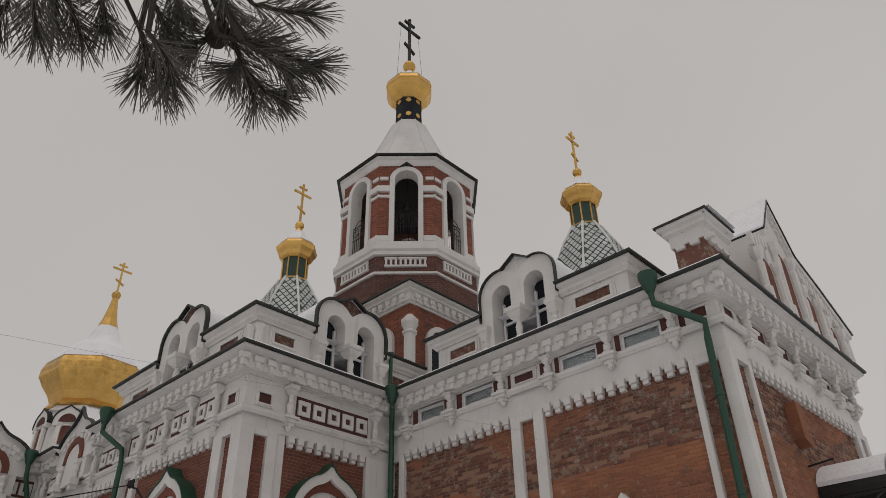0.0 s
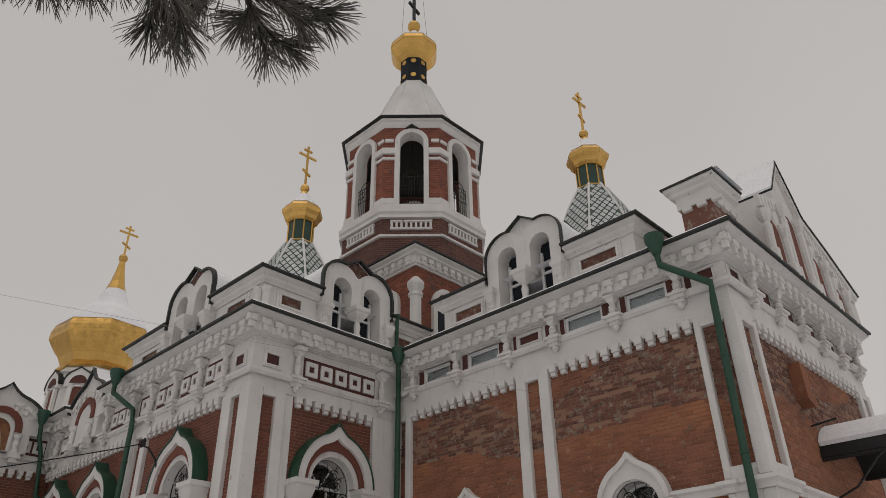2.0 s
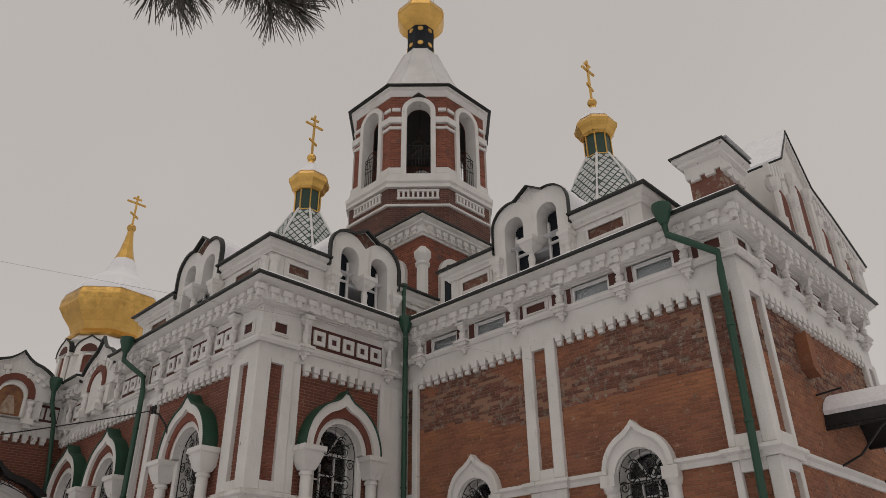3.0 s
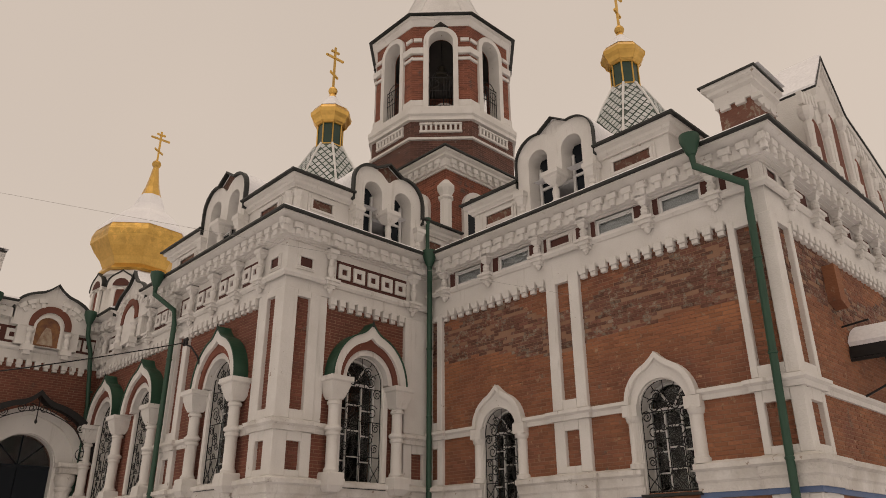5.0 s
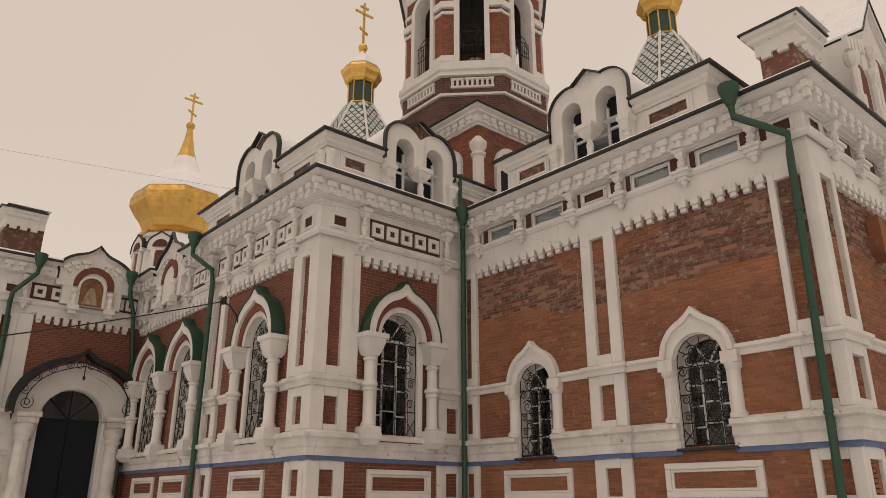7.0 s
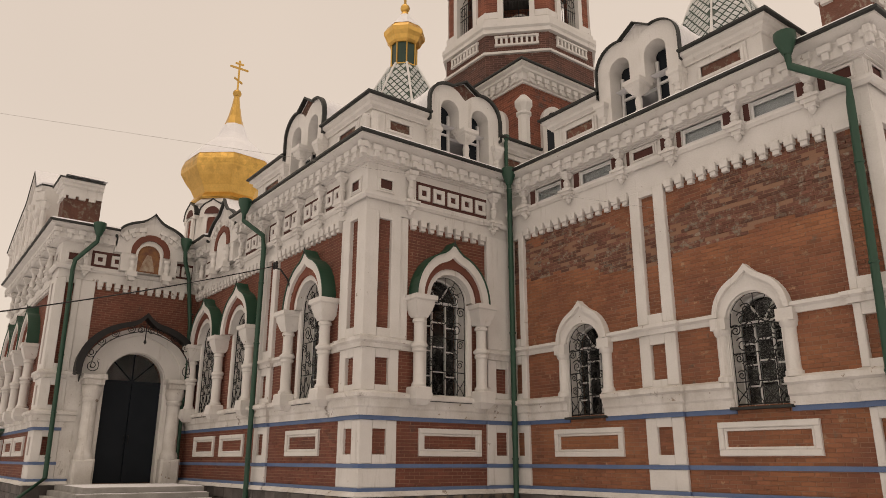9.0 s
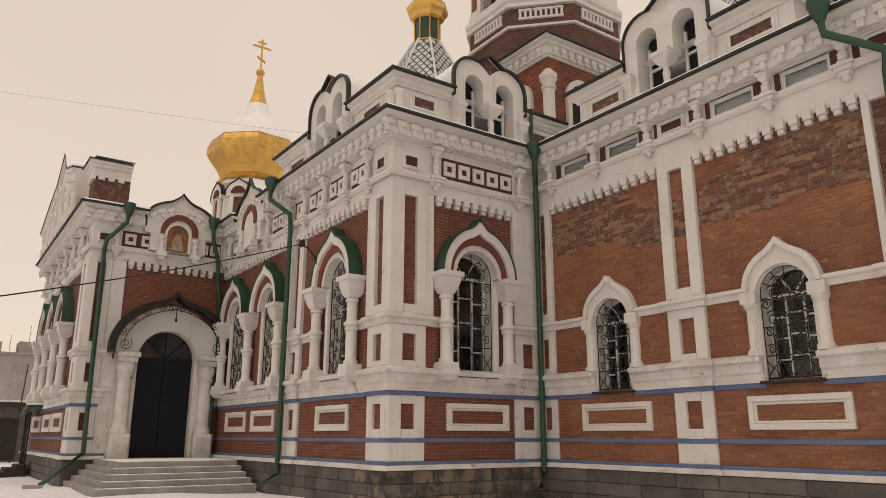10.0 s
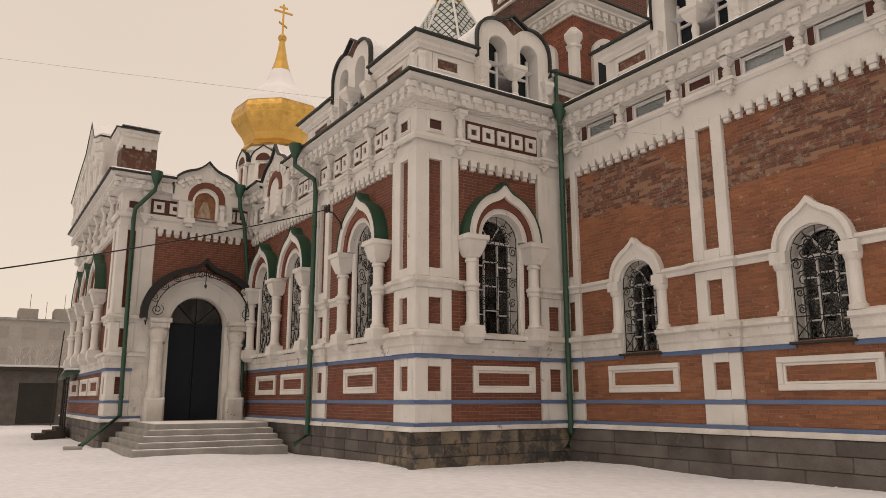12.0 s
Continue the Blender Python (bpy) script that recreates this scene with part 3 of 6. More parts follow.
T8 = math.pi / 8
C8 = 1 / math.cos(T8)


def oct_ring(name, prof, mat, label=""):
    return part(name, lathe(bm0(), [(r * C8, z) for r, z in prof], 8, 0, 0, T8), mat, tower, label)


oct_ring("lower_octagon", [(2.5, 13.4), (2.5, 15.2)], BRICK_FAR_DARK, "weathered brick octagon")
oct_ring("string_course", [(2.45, 14.32), (2.58, 14.34), (2.58, 14.42), (2.45, 14.44)], PLASTER)
oct_ring("belfry_cornice", [(2.3, 15.05), (2.62, 15.08), (2.58, 15.24), (2.65, 15.3), (2.65, 15.46), (2.55, 15.52), (2.55, 15.66), (2.3, 15.68)], PLASTER, "thick white cornice below the arches")
for i in range(8):
    m = pose(0, 0, 0, 0, 0, 45 * i) @ pose(-FW / 2, -AP, 0)
    if i == 0:
        c, h, s, z = FW / 2, 0.45, 15.66, 18.4
        bm = bm0()
        box(bm, 0, c - h, 0, 0.45, 15.6, 19.2)
        box(bm, c + h, FW, 0, 0.45, 15.6, 19.2)
        prism(bm, arc(c, z, h, 16) + [(c + h, 19.2), (c - h, 19.2)], 0, 0.45)
        f0 = part("belfry_face", bm, BRICK_FAR, tower, "red brick face with an open arch", m)
        bm = band(bm0(), [(c - h - 0.16, s)] + arc(c, z, h + 0.16, 18) + [(c + h + 0.16, s)], [(c - h + 0.02, s)] + arc(c, z, h - 0.02, 18) + [(c + h - 0.02, s)], -0.1, 0.40)
        t0 = part("arch_trim", bm, PLASTER, tower, "white arch surround", m)
        bands = []
        for a, b in ((-0.06, c - h - 0.15), (c + h + 0.15, FW + 0.06)):
            for q in ((a, b, -0.06, 17.62, 17.74), (a, b, -0.12, 17.86, 18.12), (a, b, -0.08, 15.7, 15.95), (a + 0.1, b - 0.06, -0.07, 18.42, 18.56)):
                bands.append(part("pier_band", soft_box(bm0(), q[0], q[1], q[2], 0.02, q[3], q[4]), PLASTER, tower, "white band round the pier", m))
        bm = bm0()
        soft_box(bm, c - 0.72, c + 0.72, -0.16, -0.06, 14.62, 14.70)
        soft_box(bm, c - 0.72, c + 0.72, -0.16, -0.06, 14.92, 15.0)
        for j in range(9):
            soft_box(bm, c - 0.70 + j * 0.165, c - 0.62 + j * 0.165, -0.15, -0.06, 14.70, 14.92, 0.01)
        p0 = part("tablet", bm, PLASTER, tower, "white balustrade tablet", m)
        rail = tube(bm0(), [(c - h, 0.06, 16.95), (c + h, 0.06, 16.95)], 0.016, 5)
        r0 = part("railing", rail, IRON, tower, "black wrought iron railing", m)
        bits = [part("rail", tube(bm0(), [(c - h, 0.06, zz), (c + h, 0.06, zz)], 0.014, 5), IRON, r0) for zz in (15.8, 16.4)]
        bits += [part("bar", tube(bm0(), [(c - h + 0.05 + j * 0.1, 0.06, 15.68), (c - h + 0.05 + j * 0.1, 0.06, 16.95)], 0.01, 5), IRON, r0) for j in range(9)]
        bits += [part("ring", tube(bm0(), [(xc + 0.15 * math.cos(a / 8 * math.pi), 0.04, 16.68 + 0.15 * math.sin(a / 8 * math.pi)) for a in range(17)], 0.012, 5), IRON, r0) for xc in (c - 0.22, c + 0.22)]
        bits.append(part("arch", tube(bm0(), [(c + 0.3 * math.cos(math.pi * a / 10), 0.06, 16.95 + 0.22 * math.sin(math.pi * a / 10)) for a in range(11)], 0.013, 5), IRON, r0))
    else:
        for o in (f0, t0, p0, *bands):
            share(o, tower, m)
        r1 = share(r0, tower, m)
        for o in bits:
            share(o, r1, Matrix.Identity(4))
oct_ring("belfry_floor", [(2.2, 15.5), (2.2, 15.62)], CONCRETE)
oct_ring("top_cornice", [(2.0, 19.1), (2.45, 19.1), (2.5, 19.2), (2.55, 19.3), (2.62, 19.34), (2.62, 19.42), (2.0, 19.44)], PLASTER, "white cornice under the tent roof")
oct_ring("tent_roof_edge", [(2.0, 19.44), (2.74, 19.44), (2.755, 19.455), (2.74, 19.48), (2.0, 19.5)], ROOFEDGE)
TENT_LINE = [(2.70, 19.485), (2.1, 19.72), (1.35, 21.3), (0.68, 23.1), (0.56, 23.1)]
oct_ring("tent_roof", TENT_LINE, TENT, "pale metal tent roof dusted with snow")
for i in range(8):
    a = T8 + i * math.pi / 4
    part("seam", tube(bm0(), [(r * C8 * math.cos(a), r * C8 * math.sin(a), z) for r, z in TENT_LINE[:4]], 0.022, 5), TENT, tower)
oct_ring("neck", [(0.55, 23.0), (0.55, 24.75)], DOOR, "black drum with gold stars")
for i in range(8):
    for zz in (23.55, 24.35):
        bm = bm0()
        for q in (0, 45):
            c, s = math.cos(radians(q)), math.sin(radians(q))
            h = 0.09
            prism(bm, [(h * (c * x - s * z), h * (s * x + c * z)) for x, z in ((-1, -1), (1, -1), (1, 1), (-1, 1))], -0.02 - q * 0.0001, 0.01)
        part("star", bm, GOLD, tower, "", pose(0, 0, 0, 0, 0, 45 * i) @ pose(0, -0.55, zz))
DOME = [(0.55, 24.55), (0.62, 24.6), (0.78, 24.75), (0.93, 25.05), (0.98, 25.35), (0.93, 25.6), (0.78, 25.8), (0.5, 26.0), (0.28, 26.3), (0.16, 26.55), (0.12, 26.75)]
oct_ring("dome", DOME, GOLD, "faceted gilded onion dome")
for i in range(8):
    a = T8 + i * math.pi / 4
    part("dome_seam", tube(bm0(), [(r * C8 * math.cos(a), r * C8 * math.sin(a), z) for r, z in DOME[:9]], 0.014, 5), GOLD, tower)
oct_ring("dome_band", [(0.97, 25.3), (0.995, 25.32), (0.995, 25.38), (0.97, 25.4)], GOLD)
part("dome_snow", lathe(bm0(), [(r * C8 + 0.012, z + 0.012) for r, z in DOME[5:10]], 8, 0, 0, T8), SNOW, tower)
part("ball", lathe(bm0(), [(0.29 * math.sin(math.pi * i / 10) + 0.001, 26.95 - 0.29 * math.cos(math.pi * i / 10)) for i in range(11)], 16), GOLD, tower, "", smooth=True)


def orthodox_cross(parent, z, h, w, mat, t=0.05, label=""):
    """A three-barred cross whose bars run along y."""
    bm = box(bm0(), -t / 2, t / 2, -t / 2, t / 2, z, z + h)
    zc = z + h * 0.76
    box(bm, -t / 2 - 0.003, t / 2 + 0.003, -w / 2, w / 2, zc - t / 2, zc + t / 2)
    box(bm, -t / 2 - 0.003, t / 2 + 0.003, -w / 4, w / 4, zc + h * 0.13, zc + h * 0.13 + t)
    zl = z + h * 0.34
    vs = [bm.verts.new((x, y, zl + zz - y * 0.5)) for x in (-t / 2 - 0.003, t / 2 + 0.003) for y, zz in ((-w / 4, -t / 2), (w / 4, -t / 2), (w / 4, t / 2), (-w / 4, t / 2))]
    for q in ((0, 1, 2, 3), (7, 6, 5, 4), (0, 4, 5, 1), (1, 5, 6, 2), (2, 6, 7, 3), (3, 7, 4, 0)):
        bm.faces.new([vs[i] for i in q])
    for y, zz in ((-w / 2, zc), (w / 2, zc), (0, z + h)):
        lathe(bm, [(0.02, zz - t * 0.8), (t * 0.75, zz - t * 0.3), (t * 0.75, zz + t * 0.3), (0.02, zz + t * 0.8)], 8, 0, y)
    return part("cross", bm, mat, parent, label)


orthodox_cross(tower, 27.15, 3.0, 1.25, IRON, 0.11, "tall dark metal cross")
for y in (-0.55, 0.55):
    part("stay_wire", tube(bm0(), [(0, y, 29.43), (0.1, y * 1.5, 25.8)], 0.008, 4), IRON, tower)
for a, r, zz in ((315, 1.55, 17.95), (272, 1.7, 17.75), (358, 1.7, 17.75), (135, 1.2, 17.8), (60, 0.5, 17.6)):
    x, y = r * math.cos(radians(a)), r * math.sin(radians(a))
    bell = new("bell")
    bell.matrix_basis = pose(TX + x, TY + y, zz - 0.2)
    tagged(bell, "dark bronze bell hanging in the belfry", "bell", "belfry bells")
    part("body", lathe(bm0(), [(0.27, -0.45), (0.25, -0.4), (0.18, -0.2), (0.13, 0.0), (0.04, 0.06)], 16), BRONZE, bell, smooth=True)
    part("hanger", tube(bm0(), [(0, 0, 0.04), (0, 0, 19.15 - zz)], 0.02, 6), IRON, bell)
part("bell_beam", box(bm0(), -2.1, 2.1, -0.08, 0.08, 18.35, 18.5), BARK, tower)
# ceiling shade is put into its near-black colour
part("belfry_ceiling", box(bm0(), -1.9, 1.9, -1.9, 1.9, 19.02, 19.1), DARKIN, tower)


# ---- cupolas ----
def cupola(x, y, dz, under, over, name="cupola"):
    """A scale-tiled tent with a green drum, a gilded bulb and a cross."""
    c = thing(name, "green-tiled tent turret with a small gilded dome under snow", "cupola", "roof cupolas", m=pose(x, y, dz))
    tent = lathe(bm0(), [(r * C8, z) for r, z in ((2.05, -3.7), (1.35, -2.0), (0.8, -0.75), (0.42, 0.0))], 8, 0, 0, T8)
    tent_ob = part("tent", tent, under, c, "tent roof under diamond scales")
    # rows of frosted diamond scales on each of the faces
    prof = [(2.05, -3.7), (1.35, -2.0), (0.8, -0.75), (0.42, 0.0)]
    verts, faces = [], []
    for i in range(8):
        ca, sa = math.cos(i * math.pi / 4), math.sin(i * math.pi / 4)
        def at(v, s):
            v = min(max(v, 0.0), 1.0)
            z = -3.7 + 3.7 * v
            for (r0, z0), (r1, z1) in zip(prof, prof[1:]):
                if z <= z1 + 1e-6:
                    r = r0 + (r1 - r0) * (z - z0) / (z1 - z0)
                    break
            w = r * math.tan(T8)
            s = max(-w * 0.98, min(w * 0.98, s))
            r += 0.02
            return (r * ca - s * sa, r * sa + s * ca, z)
        rows = 26
        for j in range(rows):
            v = j / rows
            hv, hw = 0.78 / rows, 0.09
            wmax = 0.9
            k = -12
            while k <= 12:
                s = (k + 0.5 * (j % 2)) * 0.215
                zc = -3.7 + 3.7 * v
                rr = np.interp(zc, [p[1] for p in prof], [p[0] for p in prof])
                if abs(s) < rr * math.tan(T8) - 0.04:
                    b = len(verts)
                    verts += [at(v - hv * 0.95, s), at(v, s + hw), at(v + hv * 0.95, s), at(v, s - hw)]
                    faces.append((b, b + 1, b + 2, b + 3))
                k += 1
    me = bpy.data.meshes.new("tiling")
    me.from_pydata(verts, [], faces)
    me.materials.append(over)
    sc = new("tiling", me)
    sc.parent = tent_ob
    tagged(sc, "dark green diamond scales with frosted joints" if over is TILE else "frosted diamond scales", kind="stuff")
    for i in range(8):
        a = T8 + i * math.pi / 4
        part("hip", tube(bm0(), [(r * C8 * math.cos(a), r * C8 * math.sin(a), z + 0.02) for r, z in prof], 0.04, 6), FRAME, tent_ob, "pale metal hip")
    drum = part("drum", lathe(bm0(), [(0.36 * C8, 0.0), (0.36 * C8, 0.85)], 8, 0, 0, T8), TILE, c, "green drum with gold ribs")
    for i in range(8):
        a = T8 + i * math.pi / 4
        part("rib", tube(bm0(), [(0.37 * C8 * math.cos(a), 0.37 * C8 * math.sin(a), z) for z in (0, 0.85)], 0.025, 6), GOLD, drum)
    for z in (-0.02, 0.78):
        part("collar", lathe(bm0(), [(0.34, z), (0.43, z), (0.43, z + 0.07), (0.34, z + 0.07)], 8, 0, 0, T8), GOLD, drum)
    dome = [(0.42, 0.8), (0.48, 0.86), (0.53, 0.98), (0.61, 1.09), (0.63, 1.22), (0.52, 1.38), (0.38, 1.56), (0.25, 1.74), (0.14, 1.92), (0.08, 2.1)]
    dome_ob = part("dome", lathe(bm0(), [(r * C8 * 0.97, z) for r, z in dome], 8, 0, 0, T8), GOLD, c, "gilded bulb dome")
    part("snow_cap", lathe(bm0(), [(r * C8 * 0.97 + 0.012, z + 0.012) for r, z in dome[5:9]], 8, 0, 0, T8), SNOW, dome_ob)
    for i in range(8):
        a = T8 + i * math.pi / 4
        part("dome_seam", tube(bm0(), [(r * C8 * 0.97 * math.cos(a), r * C8 * 0.97 * math.sin(a), z) for r, z in dome[:6]], 0.01, 5), GOLD, dome_ob)
    part("ball", lathe(bm0(), [(0.15 * math.sin(math.pi * i / 8) + 0.001, 2.2 - 0.15 * math.cos(math.pi * i / 8)) for i in range(9)], 14), GOLD, c, smooth=True)
    orthodox_cross(c, 2.3, 1.6, 0.62, GOLD, 0.06, "gilded three-barred cross")
    return c


cupola(4.25, 3.92, 13.93, TILE, TILE_SNOW)
cupola(-3.38, -1.2, 13.15, TILE, TILE_SNOW)

# ---- main dome ----
md = thing("main_dome", "large faceted gilded onion dome under a cap of snow", "dome", m=pose(-32.15, 3.75, 0.4))
BIG = [(2.1, 17.3), (2.2, 17.4), (1.98, 17.75), (2.18, 18.2), (2.58, 18.75), (2.88, 19.3), (2.86, 19.8), (2.55, 20.6), (2.0, 21.3), (1.3, 21.9), (0.9, 22.5), (0.62, 23.3), (0.42, 24.0), (0.26, 24.9), (0.16, 25.7)]
part("drum", lathe(bm0(), [(2.3 * C8, 8.0), (2.15 * C8, 16.8), (2.3 * C8, 16.9), (2.3 * C8, 17.0), (2.0 * C8, 17.3)], 8, 0, 0, T8), PLASTER, md, "white octagonal drum")
dome_ob = part("dome", lathe(bm0(), [(r * C8, z) for r, z in BIG], 8, 0, 0, T8 + 0.1), GOLD, md, "gilded onion dome")
part("snow_cap", lathe(bm0(), [(r * C8 + 0.02, z + 0.02) for r, z in [(2.72, 20.2)] + BIG[7:12]], 8, 0, 0, T8 + 0.1), SNOW, dome_ob)
verts, faces = [], []
for i in range(8):                # gilded scales on the eight faces
    ca, sa = math.cos(i * math.pi / 4 + 0.1), math.sin(i * math.pi / 4 + 0.1)
    zz, row = 18.85, 0
    while zz < 20.2:
        zs0, zs1 = [p[1] for p in BIG], [p[0] for p in BIG]
        w = float(np.interp(zz, zs0, zs1)) * math.tan(T8)
        nn = max(int(2 * w / 0.34), 1)
        for j in range(nn):
            s = -w + (j + 0.5 + 0.5 * (row % 2)) * 2 * w / nn
            if s + 0.12 > w:
                continue
            q = []
            for ds, dz, lift in ((-0.165, 0.16, 0.0), (0, -0.12, 0.004), (0.165, 0.16, 0.0), (0, 0.3, 0.0)):
                z2 = min(zz + dz, 20.7)
                r = float(np.interp(z2, zs0, zs1)) + 0.012 + lift
                ss = max(-r * math.tan(T8), min(r * math.tan(T8), s + ds))
                q.append((r * ca - ss * sa, r * sa + ss * ca, z2))
            b = len(verts)
            verts += q
            faces.append((b, b + 1, b + 2, b + 3))
        zz += 0.24
        row += 1
me = bpy.data.meshes.new("gilding")
me.from_pydata(verts, [], faces)
me.materials.append(GOLD)
gs = new("gilding", me)
gs.parent = dome_ob
tagged(gs, "gilded scale covering", kind="stuff")
for i in range(8):
    bm = band(bm0(), [(-0.55, 14)] + arc(0, 15.7, 0.55, 12) + [(0.55, 14)], [(-0.3, 14)] + arc(0, 15.7, 0.3, 12) + [(0.3, 14)], -0.15, 0.02)
    part("arch_trim", bm, PLASTER, md, "", pose(0, 0, 0, 0, 0, 45 * i + 5) @ pose(0, -2.3, 0))
    part("drum_window", prism(bm0(), [(-0.3, 14)] + arc(0, 15.7, 0.3, 12) + [(0.3, 14)], -0.03, 0.02), BRICK_RED, md, "", pose(0, 0, 0, 0, 0, 45 * i + 5) @ pose(0, -2.3, 0))
for i in range(8):
    mm = pose(0, 0, 0, 0, 0, 45 * i + 5) @ pose(0, -2.2, 0)
    g = part("drum_gable", prism(bm0(), [(-0.8, 15.9)] + keel(0, 16.1, 0.8, 0.15, 20) + [(0.8, 15.9)], -0.25, 0.1), PLASTER, md, "small white keel gable with a dark edge", mm)
    part("gable_edge", band(bm0(), keel(0, 16.1, 0.88, 0.18, 20), keel(0, 16.1, 0.803, 0.153, 20), -0.3, 0.1), ROOFEDGE, g)
    part("gable_recess", prism(bm0(), arc(0, 16.1, 0.5, 14), -0.262, -0.2), MAROON, g)
part("ball", lathe(bm0(), [(0.3 * math.sin(math.pi * i / 10) + 0.001, 25.85 - 0.3 * math.cos(math.pi * i / 10)) for i in range(11)], 16), GOLD, md, smooth=True)
orthodox_cross(md, 26.1, 2.3, 1.2, GOLD, 0.11, "gilded three-barred cross")
# ---- window kinds ----
def spiral(bm, cx, cz, r, turns, y, start=0.0, flip=1, rad=0.012):
    n = int(14 * turns)
    tube(bm, [(cx + flip * r * (1 - 0.8 * i / n) * math.cos(start + 2 * math.pi * turns * i / n), y, cz + r * (1 - 0.8 * i / n) * math.sin(start + 2 * math.pi * turns * i / n)) for i in range(n + 1)], rad, 4)


def grille(c, s, z, h, y):
    """A wrought iron window guard with scrolls and lancets."""
    bm = bm0()
    out = [(c - h, s)] + arc(c, z, h, 18) + [(c + h, s)]
    tube(bm, [(x, y, zz) for x, zz in out], 0.02, 5)
    tube(bm, [(c - h, y, s + 0.03), (c + h, y, s + 0.03)], 0.016, 5)
    ht = z - s
    for q in (-0.62, 0.0, 0.62):
        tube(bm, [(c + q * h, y, s), (c + q * h, y, s + ht * 0.62)], 0.011, 4)
    for q in (0.28, 0.62, 0.95):
        tube(bm, [(c - h, y, s + ht * q), (c + h, y, s + ht * q)], 0.011, 4)
    for i in range(4):                      # crossing lancets at the foot
        x0 = c - h + i * h / 2
        tube(bm, [(x0 + h / 2 * (0.5 - 0.5 * math.cos(math.pi * a / 8)), y - 0.008, s + ht * 0.26 * a / 8) for a in range(9)], 0.011, 4)
        tube(bm, [(x0 + h / 2 - h / 2 * (0.5 - 0.5 * math.cos(math.pi * a / 8)), y + 0.008, s + ht * 0.26 * a / 8) for a in range(9)], 0.011, 4)
    for f in (-1, 1):
        for zz, r, dx in ((s + ht * 0.36, 0.09, 0.72), (s + ht * 0.45, 0.12, 0.45), (s + ht * 0.56, 0.09, 0.75), (s + ht * 0.72, 0.15, 0.55), (s + ht * 0.84, 0.1, 0.25), (s + ht * 0.9, 0.11, 0.78), (z + 0.08 * h, 0.15, 0.45), (z + 0.42 * h, 0.12, 0.3)):
            spiral(bm, c + f * dx * h, zz, r * h / 0.5, 1.6, y - 0.012, 0.6, f)
            spiral(bm, c + f * dx * h * 0.5, zz - 0.12, r * 0.7 * h / 0.5, 1.4, y - 0.012, 3.4, f)
    tube(bm, [(c + 0.55 * h * math.cos(math.pi * a / 12), y, z + 0.55 * h * math.sin(math.pi * a / 12)) for a in range(13)], 0.009, 4)
    for a in (30, 60, 90, 120, 150):
        ca, sa = math.cos(radians(a)), math.sin(radians(a))
        tube(bm, [(c + 0.55 * h * ca, y, z + 0.55 * h * sa), (c + h * ca, y, z + h * sa)], 0.009, 4)
    return bm


def window(k, c, s, z, h, cols=3, rows=4):
    """An arched window set back in its opening: white bars, dark glass, iron guard."""
    y = 0.28
    bm = band(bm0(), [(c - h + 0.003, s + 0.003)] + arc(c, z, h - 0.003, 18) + [(c + h - 0.003, s + 0.003)],
              [(c - h + 0.07, s + 0.003)] + arc(c, z, h - 0.07, 18) + [(c + h - 0.07, s + 0.003)], y, y + 0.08)
    box(bm, c - h + 0.07, c + h - 0.07, y, y + 0.08, s, s + 0.08)
    box(bm, c - h + 0.06, c + h - 0.06, y - 0.01, y + 0.07, z - 0.04, z + 0.03)
    for i in range(1, cols):
        x = c - h + 2 * h * i / cols
        box(bm, x - 0.018, x + 0.018, y + 0.002, y + 0.06, s + 0.08, z - 0.04)
    for j in range(1, rows):
        for i in range(cols):
            zz = s + (z - s) * (j + (0.18 if i % 2 else 0)) / rows
            x0 = c - h + 2 * h * i / cols
            box(bm, x0 + 0.025, x0 + 2 * h / cols - 0.025, y + 0.006, y + 0.055, zz - 0.014, zz + 0.014)
    for a in (55, 125):
        ca, sa = math.cos(radians(a)), math.sin(radians(a))
        tube(bm, [(c, y + 0.03, z), (c + (h - 0.05) * ca, y + 0.03, z + (h - 0.05) * sa)], 0.022, 4)
    w = part("window", bm, FRAME, church, "arched window with white bars, dark glass and iron guard", POSE[k])
    pane = part("pane", prism(bm0(), [(c - h + 0.05, s + 0.05)] + arc(c, z, h - 0.05, 18) + [(c + h - 0.05, s + 0.05)], y + 0.03, y + 0.036), GLASS, w)
    pane.visible_shadow = False
    part("reveal", band(bm0(), [(c - h, s)] + arc(c, z, h, 18) + [(c + h, s)], [(c - h + 0.02, s)] + arc(c, z, h - 0.02, 18) + [(c + h - 0.02, s)], -0.03, 0.275), PLASTER, w, "white reveal")
    part("guard", grille(c, s + 0.02, z, h - 0.01, 0.03), IRON, w, "black wrought iron guard with scrolls")
    bm = soft_box(bm0(), c - h - 0.06, c + h + 0.06, -0.16, 0.28, s - 0.05, s, 0.01)
    part("sill", bm, ROOFEDGE, w, "dark metal sill with frost")
    return w


